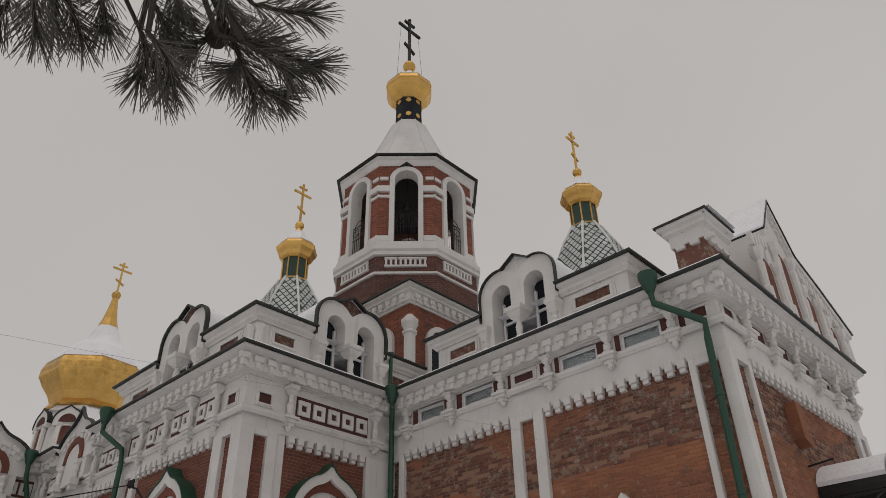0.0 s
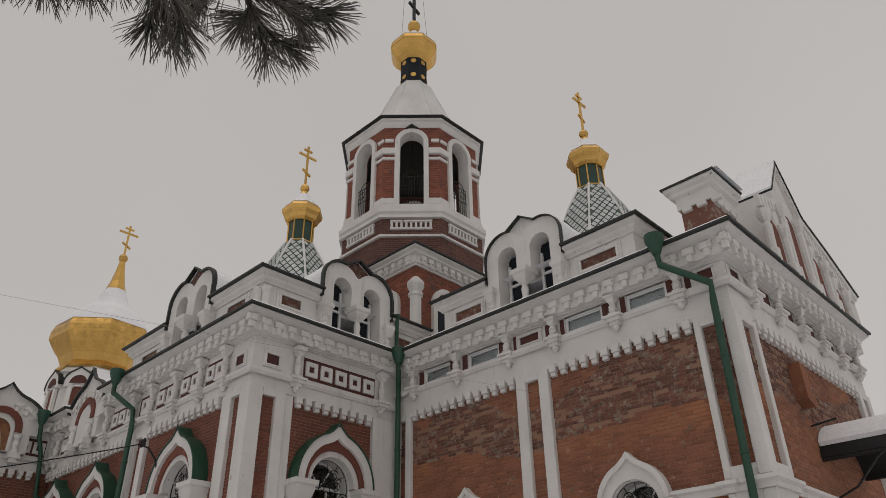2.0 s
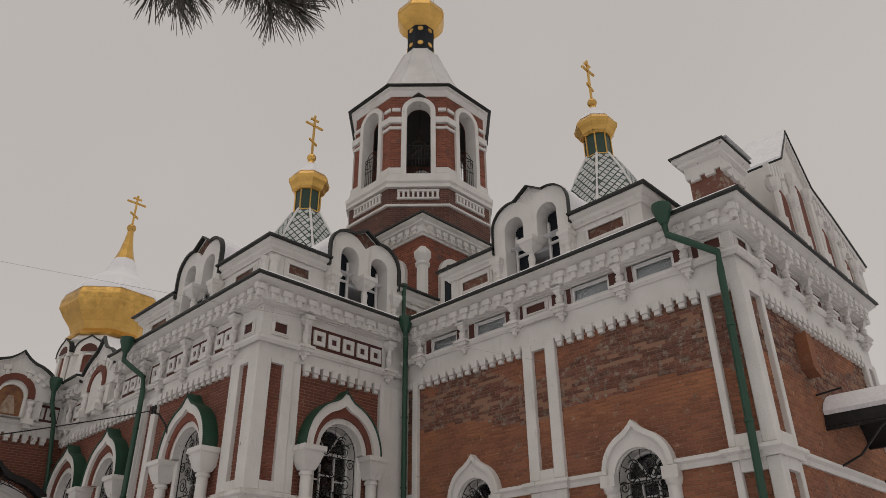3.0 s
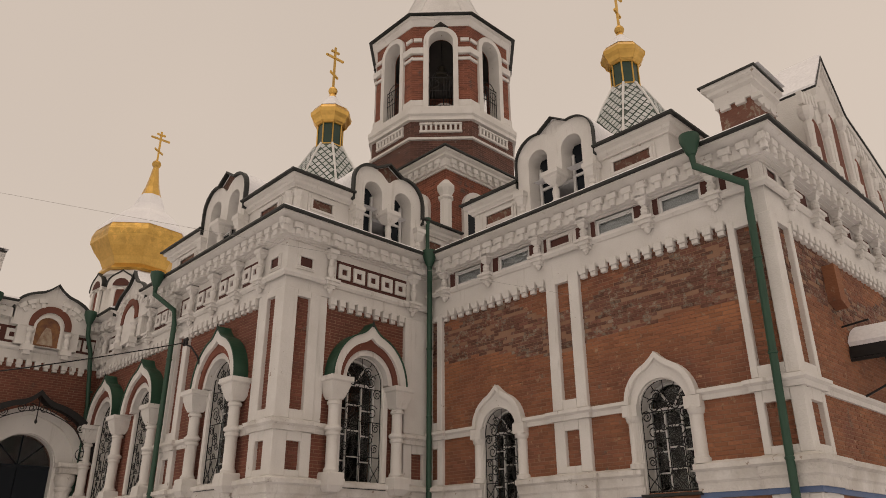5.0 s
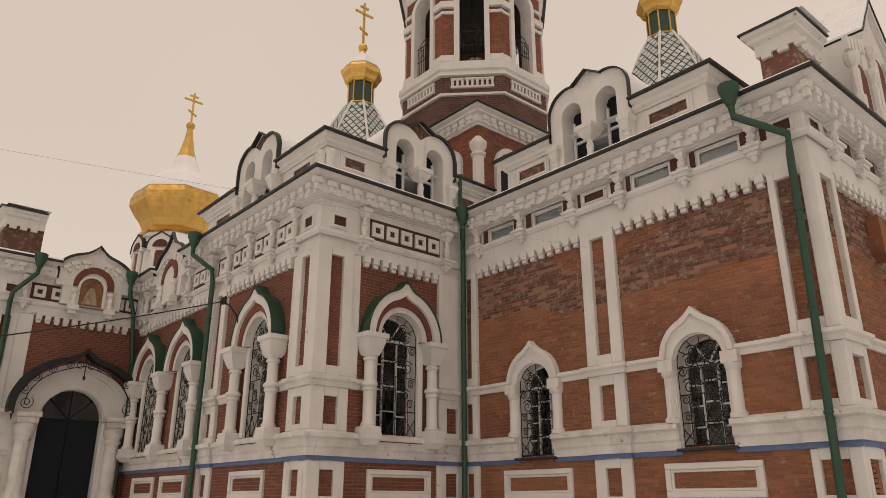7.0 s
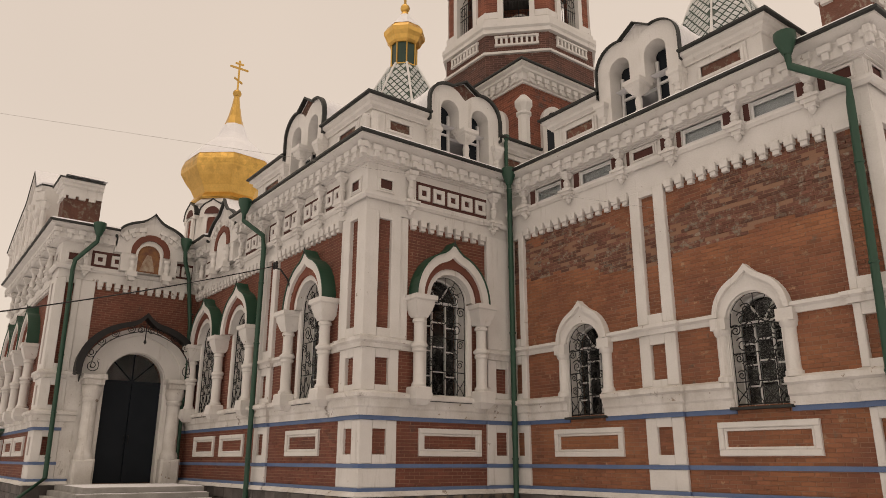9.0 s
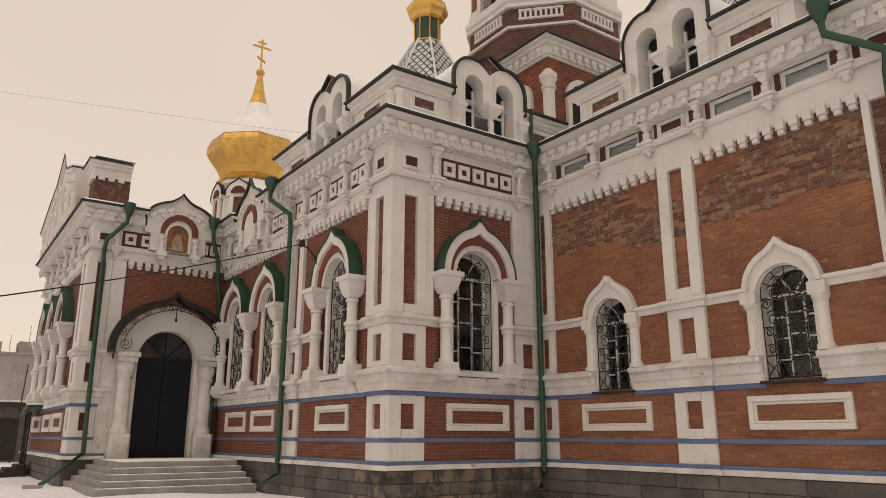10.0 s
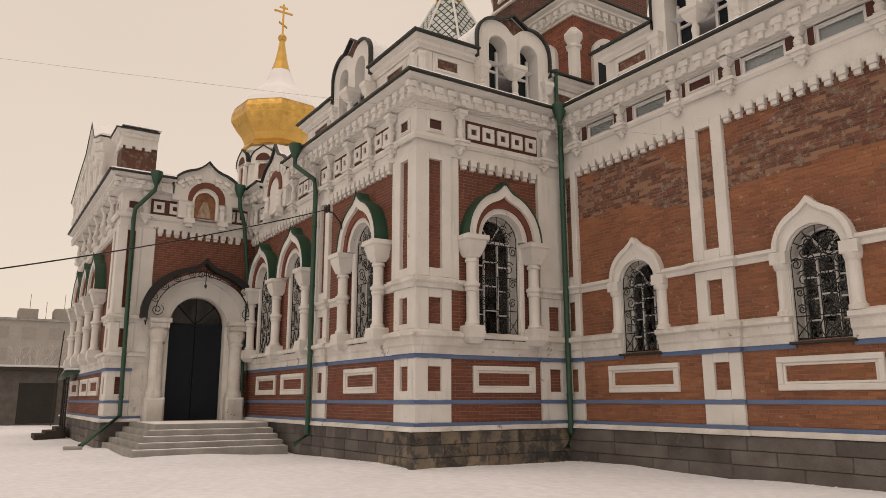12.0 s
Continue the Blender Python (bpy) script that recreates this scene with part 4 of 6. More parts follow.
def column(k, x, z0, z1, r=0.15, y=-0.2, ring=None, name="column"):
    """A turned half-free column with a flared square capital and a block base."""
    bm = bm0()
    # corbelled block under the base
    lathe(bm, [(r * 1.0, z0 - 0.27), (r * 1.45, z0 - 0.18), (r * 1.7, z0 - 0.14), (r * 1.7, z0 - 0.003)], 4, x, y, square=True)
    lathe(bm, [(r * 1.6, z0), (r * 1.6, z0 + 0.1), (r * 1.4, z0 + 0.13)], 4, x, y, square=True)
    prof = [(r * 1.25, z0 + 0.12), (r * 1.3, z0 + 0.18), (r, z0 + 0.24)]
    if ring:
        prof += [(r, ring - 0.14), (r * 1.25, ring - 0.11), (r * 1.25, ring - 0.06), (r * 1.1, ring - 0.04), (r * 1.45, ring), (r * 1.45, ring + 0.05), (r * 1.05, ring + 0.09), (r * 0.95, ring + 0.12)]
    prof += [(r * 0.95, z1 - 0.62), (r * 1.2, z1 - 0.6), (r * 1.2, z1 - 0.55), (r, z1 - 0.52), (r, z1 - 0.46)]
    lathe(bm, prof, 16, x, y)
    lathe(bm, [(r * 1.05, z1 - 0.5), (r * 1.4, z1 - 0.4), (r * 1.9, z1 - 0.2), (r * 1.9, z1 - 0.13), (r * 2.3, z1 - 0.1), (r * 2.3, z1)], 4, x, y, square=True)
    return part(name, bm, PLASTER, church, "white plaster column with flared capital", POSE[k], smooth=True)


def hooded(k, c, s, z, h, cols=(-1, 1)):
    """A window under a deep keel-arched hood on columns."""
    window(k, c, s, z, h, 3, 4)
    n, zs = 40, 5.1
    o = [(c - 0.8, 4.6)] + arc(c, zs, 0.8, n) + [(c + 0.8, 4.6)]
    i = [(c - h - 0.005, 4.6)] + arc(c, z, h + 0.005, n) + [(c + h + 0.005, 4.6)]
    hood = part("hood", band(bm0(), keel(c, zs, 1.06, 0.24, n, reach=0.3, flat=1.08), keel(c, zs, 0.87, 0.12, n, reach=0.28, flat=1.08), -0.34, 0.02), PLASTER, church, "white keel-arched hood with green metal cover", POSE[k])
    part("brick_ring", band(bm0(), keel(c, zs, 0.875, 0.115, n, reach=0.28, flat=1.08), keel(c, zs, 0.745, 0.0, n, flat=1.04), -0.26, 0.02), BRICK_RED, hood, "red painted brick ring")
    part("inner_ring", band(bm0(), keel(c, zs, 0.75, 0.0, n, flat=1.04), [(p[0], max(p[1], zs)) for p in arc(c, z, h + 0.005, n)], -0.2, 0.02), PLASTER, hood)
    part("metal_cover", band(bm0(), keel(c, zs, 1.09, 0.25, n, reach=0.3, flat=1.08), keel(c, zs, 1.063, 0.242, n, reach=0.3, flat=1.08), -0.37, 0.02), GREEN, hood, "dark green metal cover")
    part("finial", lathe(bm0(), [(0.035, 6.42), (0.022, 6.5), (0.008, 6.58)], 8, c, -0.36), ROOFEDGE, hood, "small dark metal tip")
    for f in (-1, 1):
        bm = soft_box(bm0(), c + f * (h + 0.075) - 0.07, c + f * (h + 0.075) + 0.07, -0.06, 0.02, 2.92, zs)
        part("jamb", bm, PLASTER, hood)
    for f in cols:
        column(k, c + f, 2.92, 5.1, 0.132, -0.19, 3.95)


for c, s, z, h in ARCHES["B"]:
    hooded("B", c, s, z, h, (-0.9, 0.92))
for (c, s, z, h), cols in zip(ARCHES["A"], ((-0.98, 0.96), (-1.36, 0.98), (-0.98,))):
    hooded("A", c, s, z, h, cols)
for (c, s, z, h), cols in zip(ARCHES["F"], ((-1.05, 1.1), (1.1,), (1.05,))):
    hooded("F", c, s, z, h, cols)

# plain windows of the near wing, with a keel moulding and flat engaged columns
for c, s, z, h in ARCHES["R"]:
    window("R", c, s, z, h, 3, 4)
    n, zs = 28, 4.12
    hood = part("hood", band(bm0(), keel(c, zs - 0.05, 0.75, 0.18, n, reach=0.42), keel(c, zs - 0.05, 0.65, 0.15, n, reach=0.42), -0.17, 0.02), PLASTER, church, "white keel-arched window moulding", POSE["R"])
    part("inner_ring", band(bm0(), keel(c, zs - 0.05, 0.655, 0.15, n, reach=0.42), [(p[0], p[1]) for p in arc(c, z, h, n)], -0.10, 0.02), PLASTER, hood)
    for f in (-1, 1):
        x = c + f * (h + 0.13)
        bm = lathe(bm0(), [(0.16, 2.88), (0.16, 2.97), (0.13, 2.99), (0.115, 3.04), (0.115, 3.72), (0.15, 3.76), (0.17, 3.86), (0.15, 3.9)], 16, x, -0.02)
        box(bm, x - 0.16, x + 0.16, -0.17, 0.0, 3.84, 4.06)
        part("engaged_column", bm, PLASTER, hood, "white engaged column", None, True)
        bm = box(bm0(), c + f * (h + 0.004) - (0.24 if f < 0 else 0), c + f * (h + 0.004) + (0.24 if f > 0 else 0), -0.05, 0.02, 2.96, 4.16)
        part("jamb", bm, PLASTER, hood)

# ---- frieze: little windows, brick insets, colonnettes, nubs ----
def small_window(k, a, b, z0=7.74, z1=8.13):
    y = -0.02
    bm = bm0()
    for q in ((a, b, z0, z0 + 0.05), (a, b, z1 - 0.05, z1), (a, a + 0.06, z0 + 0.05, z1 - 0.05), (b - 0.06, b, z0 + 0.05, z1 - 0.05)):
        box(bm, q[0], q[1], y, y + 0.06, q[2], q[3])
    for q in ((a + 0.06, b - 0.06, z0 + 0.05, z0 + 0.08), (a + 0.06, b - 0.06, z1 - 0.08, z1 - 0.05)):
        box(bm, q[0], q[1], y + 0.02, y + 0.06, q[2], q[3])
    w = part("small_window", bm, FRAME, church, "low white-framed window under the cornice", POSE[k])
    p = part("pane", box(bm0(), a + 0.05, b - 0.05, y + 0.03, y + 0.036, z0 + 0.04, z1 - 0.04), GLASS, w)
    p.visible_shadow = False
    # added pale board: lifts the pane's tone in place of reflected sky
    part("blind", box(bm0(), a + 0.04, b - 0.04, y + 0.09, y + 0.1, z0 + 0.03, z1 - 0.03), TENT, w, "pale board added behind the glass")


for a, b in SMALL["R"]:
    small_window("R", a, b)

FIRST = {}


def piece(key, build, mat, parent, m, label=""):
    """The first of a kind is built, the others share its mesh."""
    if key not in FIRST:
        FIRST[key] = part(key.split("|")[0], build(), mat, parent, label, m)
        return FIRST[key]
    return share(FIRST[key], parent, m)


def colonnette(short):
    def build():
        z0, z1 = (0.0, 0.37) if short else (0.0, 0.62)
        bm = bm0()
        d = 0.085
        lathe(bm, [(d, z0), (d, z0 + 0.05)], 4, 0, 0, square=True)
        zm = (z0 + 0.05 + z1 - 0.1) / 2
        lathe(bm, [(0.06, z0 + 0.05), (0.085, zm - 0.07), (0.09, zm - 0.02), (0.075, zm), (0.095, zm + 0.03), (0.06, zm + 0.08), (0.055, z1 - 0.1)], 12)
        lathe(bm, [(0.06, z1 - 0.1), (0.09, z1 - 0.03), (0.09, z1), (0.13, z1 + 0.03), (0.13, z1 + 0.12)], 4, 0, 0, square=True)
        box(bm, -0.20, 0.20, -0.13, 0.12, -0.06, 0.0)       # ledge block and pendant
        box(bm, -0.15, 0.15, -0.09, 0.12, -0.14, -0.06)
        box(bm, -0.10, 0.10, -0.05, 0.12, -0.22, -0.14)
        lathe(bm, [(0.02, -0.34), (0.07, -0.28), (0.07, -0.22)], 8, 0, 0.02)
        return bm
    return build


def nub():
    bm = bm0()
    for q in ((-0.17, 0.17, -0.18, -0.075), (-0.17, 0.17, 0.075, 0.18), (-0.17, -0.075, -0.075, 0.075), (0.075, 0.17, -0.075, 0.075)):
        soft_box(bm, q[0], q[1], -0.05, 0.0, q[2], q[3], 0.008)
    return bm


def inset(k, a, b, z0, z1, y=-0.06, rim=0.0, mat=MAROON):
    """A brick panel in the plaster, with a plaster rim where rim > 0."""
    part("brick_inset", box(bm0(), a, b, y - 0.005, y + 0.02, z0, z1), mat, church, "small red brick panel", POSE[k])
    if rim:
        bm = bm0()
        for i, (r, d) in enumerate(((rim, 0.03), (rim * 0.5, 0.05))):
            for q in ((a - r, b + r, z0 - r, z0), (a - r, b + r, z1, z1 + r), (a - r, a, z0, z1), (b, b + r, z0, z1)):
                soft_box(bm, q[0], q[1], y - d, y + 0.01, q[2], q[3], 0.01)
        part("panel_frame", bm, PLASTER, church, "", POSE[k])


COLS = {"R": [0.7, 2.2, 3.8, 5.12, 6.65, 8.1], "E": [1.0, 2.2, 3.4, 4.6, 5.8, 6.9], "B": [1.14, 3.72], "A": [10.32, 9.2, 8.0, 6.75, 5.75, 4.1, 0.6],
        "P": [0.66, 4.2], "F": [1.1, 2.8, 4.5, 6.2, 7.9, 9.5]}
for k, us in COLS.items():
    hi = k in "RE"
    for u in us:
        piece("colonnette|" + str(hi), colonnette(hi), PLASTER, church, POSE[k] @ pose(u, -0.17, 7.73 if hi else 7.37), "small turned white colonnette")
# brick beside the little windows
for a, b in ((0.82, 0.99), (1.91, 2.08), (2.32, 2.49), (3.49, 3.68), (3.92, 4.0), (4.84, 5.0), (5.24, 5.35), (6.33, 6.53), (6.77, 6.89), (7.83, 7.98), (8.22, 8.34)):
    inset("R", a, b, 7.75, 8.12)
inset("R", 4.14, 4.66, 7.85, 8.03, -0.06, 0.09)
inset("R", 8.5, 8.8, 7.84, 8.05, -0.06, 0.06)
inset("E", 0.2, 0.6, 7.84, 8.05, -0.06, 0.06)
for a in (1.18, 2.38, 3.58, 4.78, 5.94):
    inset("E", a, a + 0.9, 7.76, 8.11)
NUBS = {"B": [(1.36, 3.56, 5)], "A": [(9.34, 10.18, 2), (8.14, 9.06, 2), (6.9, 7.86, 2), (5.9, 6.6, 1), (4.25, 5.6, 3), (0.74, 1.75, 2)], "P": [(0.82, 1.84, 2), (3.24, 4.06, 2)], "F": [(1.25, 2.65, 3), (2.95, 4.35, 3), (4.65, 6.05, 3), (6.35, 7.75, 3), (8.05, 9.35, 3)]}
for k, rows in NUBS.items():
    for a, b, n in rows:
        inset(k, a, b, 7.44, 7.96)
        for i in range(n):
            piece("nub", nub, PLASTER, church, POSE[k] @ pose(a + (i + 0.5) * (b - a) / n, -0.062, 7.69), "white square frame on brick")
for k, a, b in (("B", 0.34, 0.66), ("A", 10.68, 11.0), ("P", 0.15, 0.45), ("F", 10.0, 10.35)):
    inset(k, a, b, 7.55, 7.78, -0.06, 0.08)

# ---- dentils and consoles ----
def dentil():
    bm = bm0()
    soft_box(bm, -0.085, 0.085, -0.13, 0.02, 0.09, 0.26, 0.012)
    soft_box(bm, -0.065, 0.065, -0.1, 0.02, 0.0, 0.09, 0.01)
    return bm


def console():
    bm = bm0()
    soft_box(bm, -0.12, 0.12, -0.10, 0.02, 0.15, 0.29, 0.012)
    soft_box(bm, -0.06, 0.06, -0.08, 0.02, 0.0, 0.15, 0.012)
    return bm


FIELDS = {}
for k in WALLS:
    ln = WALLS[k][3]
    edges = [START[k]] + [x for p in sorted(PIL[k]) for x in p] + [ln]
    spans = [(edges[i], edges[i + 1]) for i in range(0, len(edges), 2) if edges[i + 1] - edges[i] > 0.5]
    if k == "B":
        spans = [(1.17, 3.52)]
    if k == "P":
        spans = [(1.05, 3.9)]
    if k == "A":
        spans = [(0, 5.85), (6.7, 10.2)]
    FIELDS[k] = spans
    z = 6.90 if k in "RE" else 6.72
    for a, b in spans:
        n = round((b - a) / 0.27)
        for i in range(n):
            piece("dentil", dentil, PLASTER, church, POSE[k] @ pose(a + (i + 0.5) * (b - a) / n, 0, z), "white plaster dentil")
    if k in "RE" or k in LOW:
        n = round(ln / 0.36)
        a0, a1 = (-0.2 if k in "FA" else 0.3), (ln + 0.3 if k in "FAR" else ln - 0.45)
        if k in ("B", "E", "P"):
            a0 = -0.3
        if k == "A":
            a0 = 0.5
        if k == "F":
            a1 = ln + 0.3
        n = round((a1 - a0) / 0.36)
        for i in range(n + 1):
            u = a0 + i * (a1 - a0) / n
            if any(g[0] == k and g[1] - 0.1 < u < g[2] + 0.1 for g in GCUT):
                continue
            piece("console", console, PLASTER, church, POSE[k] @ pose(u, -0.30, 8.165), "stepped white cornice console")

# ---- framed panels of the plinth ----
def framed(k, a, b, z0=1.57, z1=2.17):
    bm = bm0()
    r = 0.11
    for q in ((a, b, z0, z0 + r), (a, b, z1 - r, z1), (a, a + r, z0 + r, z1 - r), (b - r, b, z0 + r, z1 - r)):
        soft_box(bm, q[0], q[1], -0.07, 0.02, q[2], q[3], 0.015)
    r2 = 0.05
    for q in ((a + r, b - r, z0 + r, z0 + r + r2), (a + r, b - r, z1 - r - r2, z1 - r), (a + r, a + r + r2, z0 + r + r2, z1 - r - r2), (b - r - r2, b - r, z0 + r + r2, z1 - r - r2)):
        soft_box(bm, q[0], q[1], -0.04, 0.02, q[2], q[3], 0.01)
    part("framed_panel", bm, PLASTER, church, "white moulded frame round a brick panel", POSE[k])


for k, a, b in (("R", 1.34, 3.32), ("R", 5.53, 7.42), ("B", 1.54, 3.33), ("A", 7.78, 9.5), ("A", 3.35, 5.1), ("A", 1.1, 2.85), ("F", 1.6, 3.8), ("F", 4.6, 6.5), ("F", 6.9, 8.9)):
    framed(k, a, b)


# ---- kokoshniks of the attics ----
def kokoshnik(m, c, zb=8.55, zs=10.25, off=0.54, r=0.6, peak=11.1, d=0.16, white=False):
    lob = []
    for i in range(15):
        a = math.pi * (1.0 - i / 14 * 0.78)
        lob.append((c - off + r * math.cos(a), zs + r * math.sin(a)))
    out = [(c - off - r, zb)] + lob + [(c, zs + 0.33)] + [(2 * c - x, z) for x, z in reversed(lob)] + [(c + off + r, zb)]
    poly = list(out)
    h = 0.29
    for f in (1, -1):
        cc = c + f * 0.5
        head = [(2 * cc - x, z) for x, z in arc(cc, zs - 0.1, h, 12)]
        poly += ([(cc + h, zb)] + head + [(cc - h, 9.68)]) if f > 0 else ([(cc + h, 9.68)] + head + [(cc - h, zb)])
    k = part("kokoshnik", prism(bm0(), poly, -d, 0.34), PLASTER, church, "white twin-lobed gable with two arched niches", m)
    # metal edge with a raised peak, and snow behind
    n1 = len(lob)
    edge = [(c - off - r, 9.7)] + lob[:11] + [(c, peak)] + [(2 * c - x, z) for x, z in reversed(lob[:11])] + [(c + off + r, 9.7)]
    e = 0.022 if white else 0.055
    big = [(c + (x - c) * (1 + e * 0.9), z + (e if z > 9.8 else 0)) for x, z in edge]
    part("metal_edge", band(bm0(), big, edge, -d - 0.08, -d + 0.04), ROOFEDGE, k, "dark green metal edge")
    part("edge_snow", band(bm0(), [(c + (x - c) * 1.03, z + 0.035) for x, z in edge], edge, -d + 0.042, 0.34), SNOW, k)
    x9, z9 = lob[10]
    tri = [(x9, z9), (c, zs + 0.3), (2 * c - x9, z9), (c, peak - 0.02)]
    part("peak", prism(bm0(), tri, -d + 0.06, 0.3), PLASTER if white else BRICK_DARK, k, "small triangle under the peak")
    part("barrel_snow", prism(bm0(), [(c - off - r + 0.02, 9.6)] + [(x * 0.99 + c * 0.01, z + 0.05) for x, z in lob[:11]] + [(2 * c - (x * 0.99 + c * 0.01), z + 0.05) for x, z in reversed(lob[:11])] + [(c + off + r - 0.02, 9.6)], 0.345, 1.9), SNOW, k, "snow on the barrel roof")
    for s in (-1, 1):
        cc = c + s * 0.5
        bm = bm0()
        for q in ((cc - 0.26, cc - 0.19, 8.6, 10.2), (cc + 0.19, cc + 0.26, 8.6, 10.2), (cc - 0.19, cc + 0.19, 9.1, 9.16), (cc - 0.19, cc + 0.19, 9.6, 9.66)):
            box(bm, q[0], q[1], 0.2, 0.25, q[2], q[3])
        w = part("niche_window", bm, FRAME, k, "narrow white-barred window")
        g = new("pane", part("tmp", box(bm0(), cc - 0.26, cc + 0.26, 0.26, 0.27, 8.6, 10.45), DOOR).data)
        bpy.data.objects.remove(bpy.data.objects["tmp"])
        g.parent = k
    for x, z1, w in ((c - 1.02, 9.35, 0.13), (c, 9.52, 0.19), (c + 1.02, 9.35, 0.13)):
        bm = lathe(bm0(), [(0.1, 8.6), (0.1, 8.95), (0.07, 9.0), (0.09, z1 - 0.32), (0.06, z1 - 0.22), (0.11, z1 - 0.15)], 12, x, -d - 0.02)
        lathe(bm, [(0.09, z1 - 0.17), (w * 0.8, z1 - 0.1), (w, z1 - 0.02), (w, z1 + 0.02), (w * 1.25, z1 + 0.06), (w * 1.25, z1 + 0.16)], 4, x, -d - 0.02, square=True)
        part("colonnette", bm, PLASTER, k, "small white colonnette")


kokoshnik(pose(-0.15, -4.35, 0, 0, 0, 90), 2.87)
kokoshnik(pose(-9.9, -4.2, 0), 6.42, zs=10.3, peak=11.18)
kokoshnik(pose(0, 0.15, 0), 4.4, zs=10.33, peak=11.2, white=True)


def attic_panel(m, a, b, z0=9.16, z1=9.40):
    part("brick_inset", box(bm0(), a, b, -0.006, 0.02, z0, z1), BRICK_DARK, church, "small brick panel in the attic wall", m)
    bm = bm0()
    for r, d in ((0.13, 0.035), (0.07, 0.06)):
        for q in ((a - r, b + r, z0 - r, z0), (a - r, b + r, z1, z1 + r), (a - r, a, z0, z1), (b, b + r, z0, z1)):
            soft_box(bm, q[0], q[1], -d, 0.01, q[2], q[3], 0.01)
    part("panel_frame", bm, PLASTER, church, "", m)


MB, MA, MR = pose(-0.15, -4.35, 0, 0, 0, 90), pose(-9.9, -4.2, 0), pose(0, 0.15, 0)
attic_panel(MB, 0.64, 1.2)
attic_panel(MB, 4.45, 4.9)
attic_panel(MA, 8.25, 9.05)
attic_panel(MA, 3.7, 4.6)
attic_panel(MR, 2.05, 2.9)
attic_panel(MR, 5.9, 6.8)
for m, x in ((MB, 0.22), (MA, 9.6)):
    bm = lathe(bm0(), [(0.12, 8.6), (0.12, 9.0), (0.1, 9.05), (0.1, 9.3), (0.14, 9.38), (0.14, 9.45)], 8, x, -0.04)
    part("colonnette", bm, PLASTER, church, "", m)


# ---- pediments and corner pedestals ----
def pedestal(m, w=0.95, dp=1.1, z0=8.62):
    """A square brick pier with a dentilled white cap."""
    bm = bm0()
    box(bm, 0, w, 0, dp, z0, 9.75)
    p = part("pedestal", bm, BRICK_DARK, church, "brick corner pier with a white cap", m)
    bm = bm0()
    q = v2((0, dp), (0, 0), (w, 0), (w, dp))
    sweep(bm, q, [(0, 9.72), (0.05, 9.72), (0.05, 9.98), (0.14, 10.02), (0.14, 10.1), (0.22, 10.14), (0.22, 10.22), (-0.45, 10.22)])
    part("cap", bm, PLASTER, p)
    for u in (0.16, 0.48, 0.8):
        part("cap_block", box(bm0(), u - 0.1, u + 0.1, -0.08, 0.02, 9.62, 9.72), PLASTER, p)
    for v in (0.2, 0.5, 0.8):
        part("cap_block", box(bm0(), w - 0.02, w + 0.08, v - 0.1, v + 0.1, 9.62, 9.72), PLASTER, p)
    bm = bm0()
    sweep(bm, q, [(-0.47, 10.22), (0.26, 10.22), (0.26, 10.26), (-0.47, 10.5)])
    part("cap_roof", bm, ROOFEDGE, p)
    part("cap_snow", lathe(bm0(), [(0.62, 10.36), (0.5, 10.46), (0.2, 10.56)], 4, w / 2, dp / 2, square=True), SNOW, p)


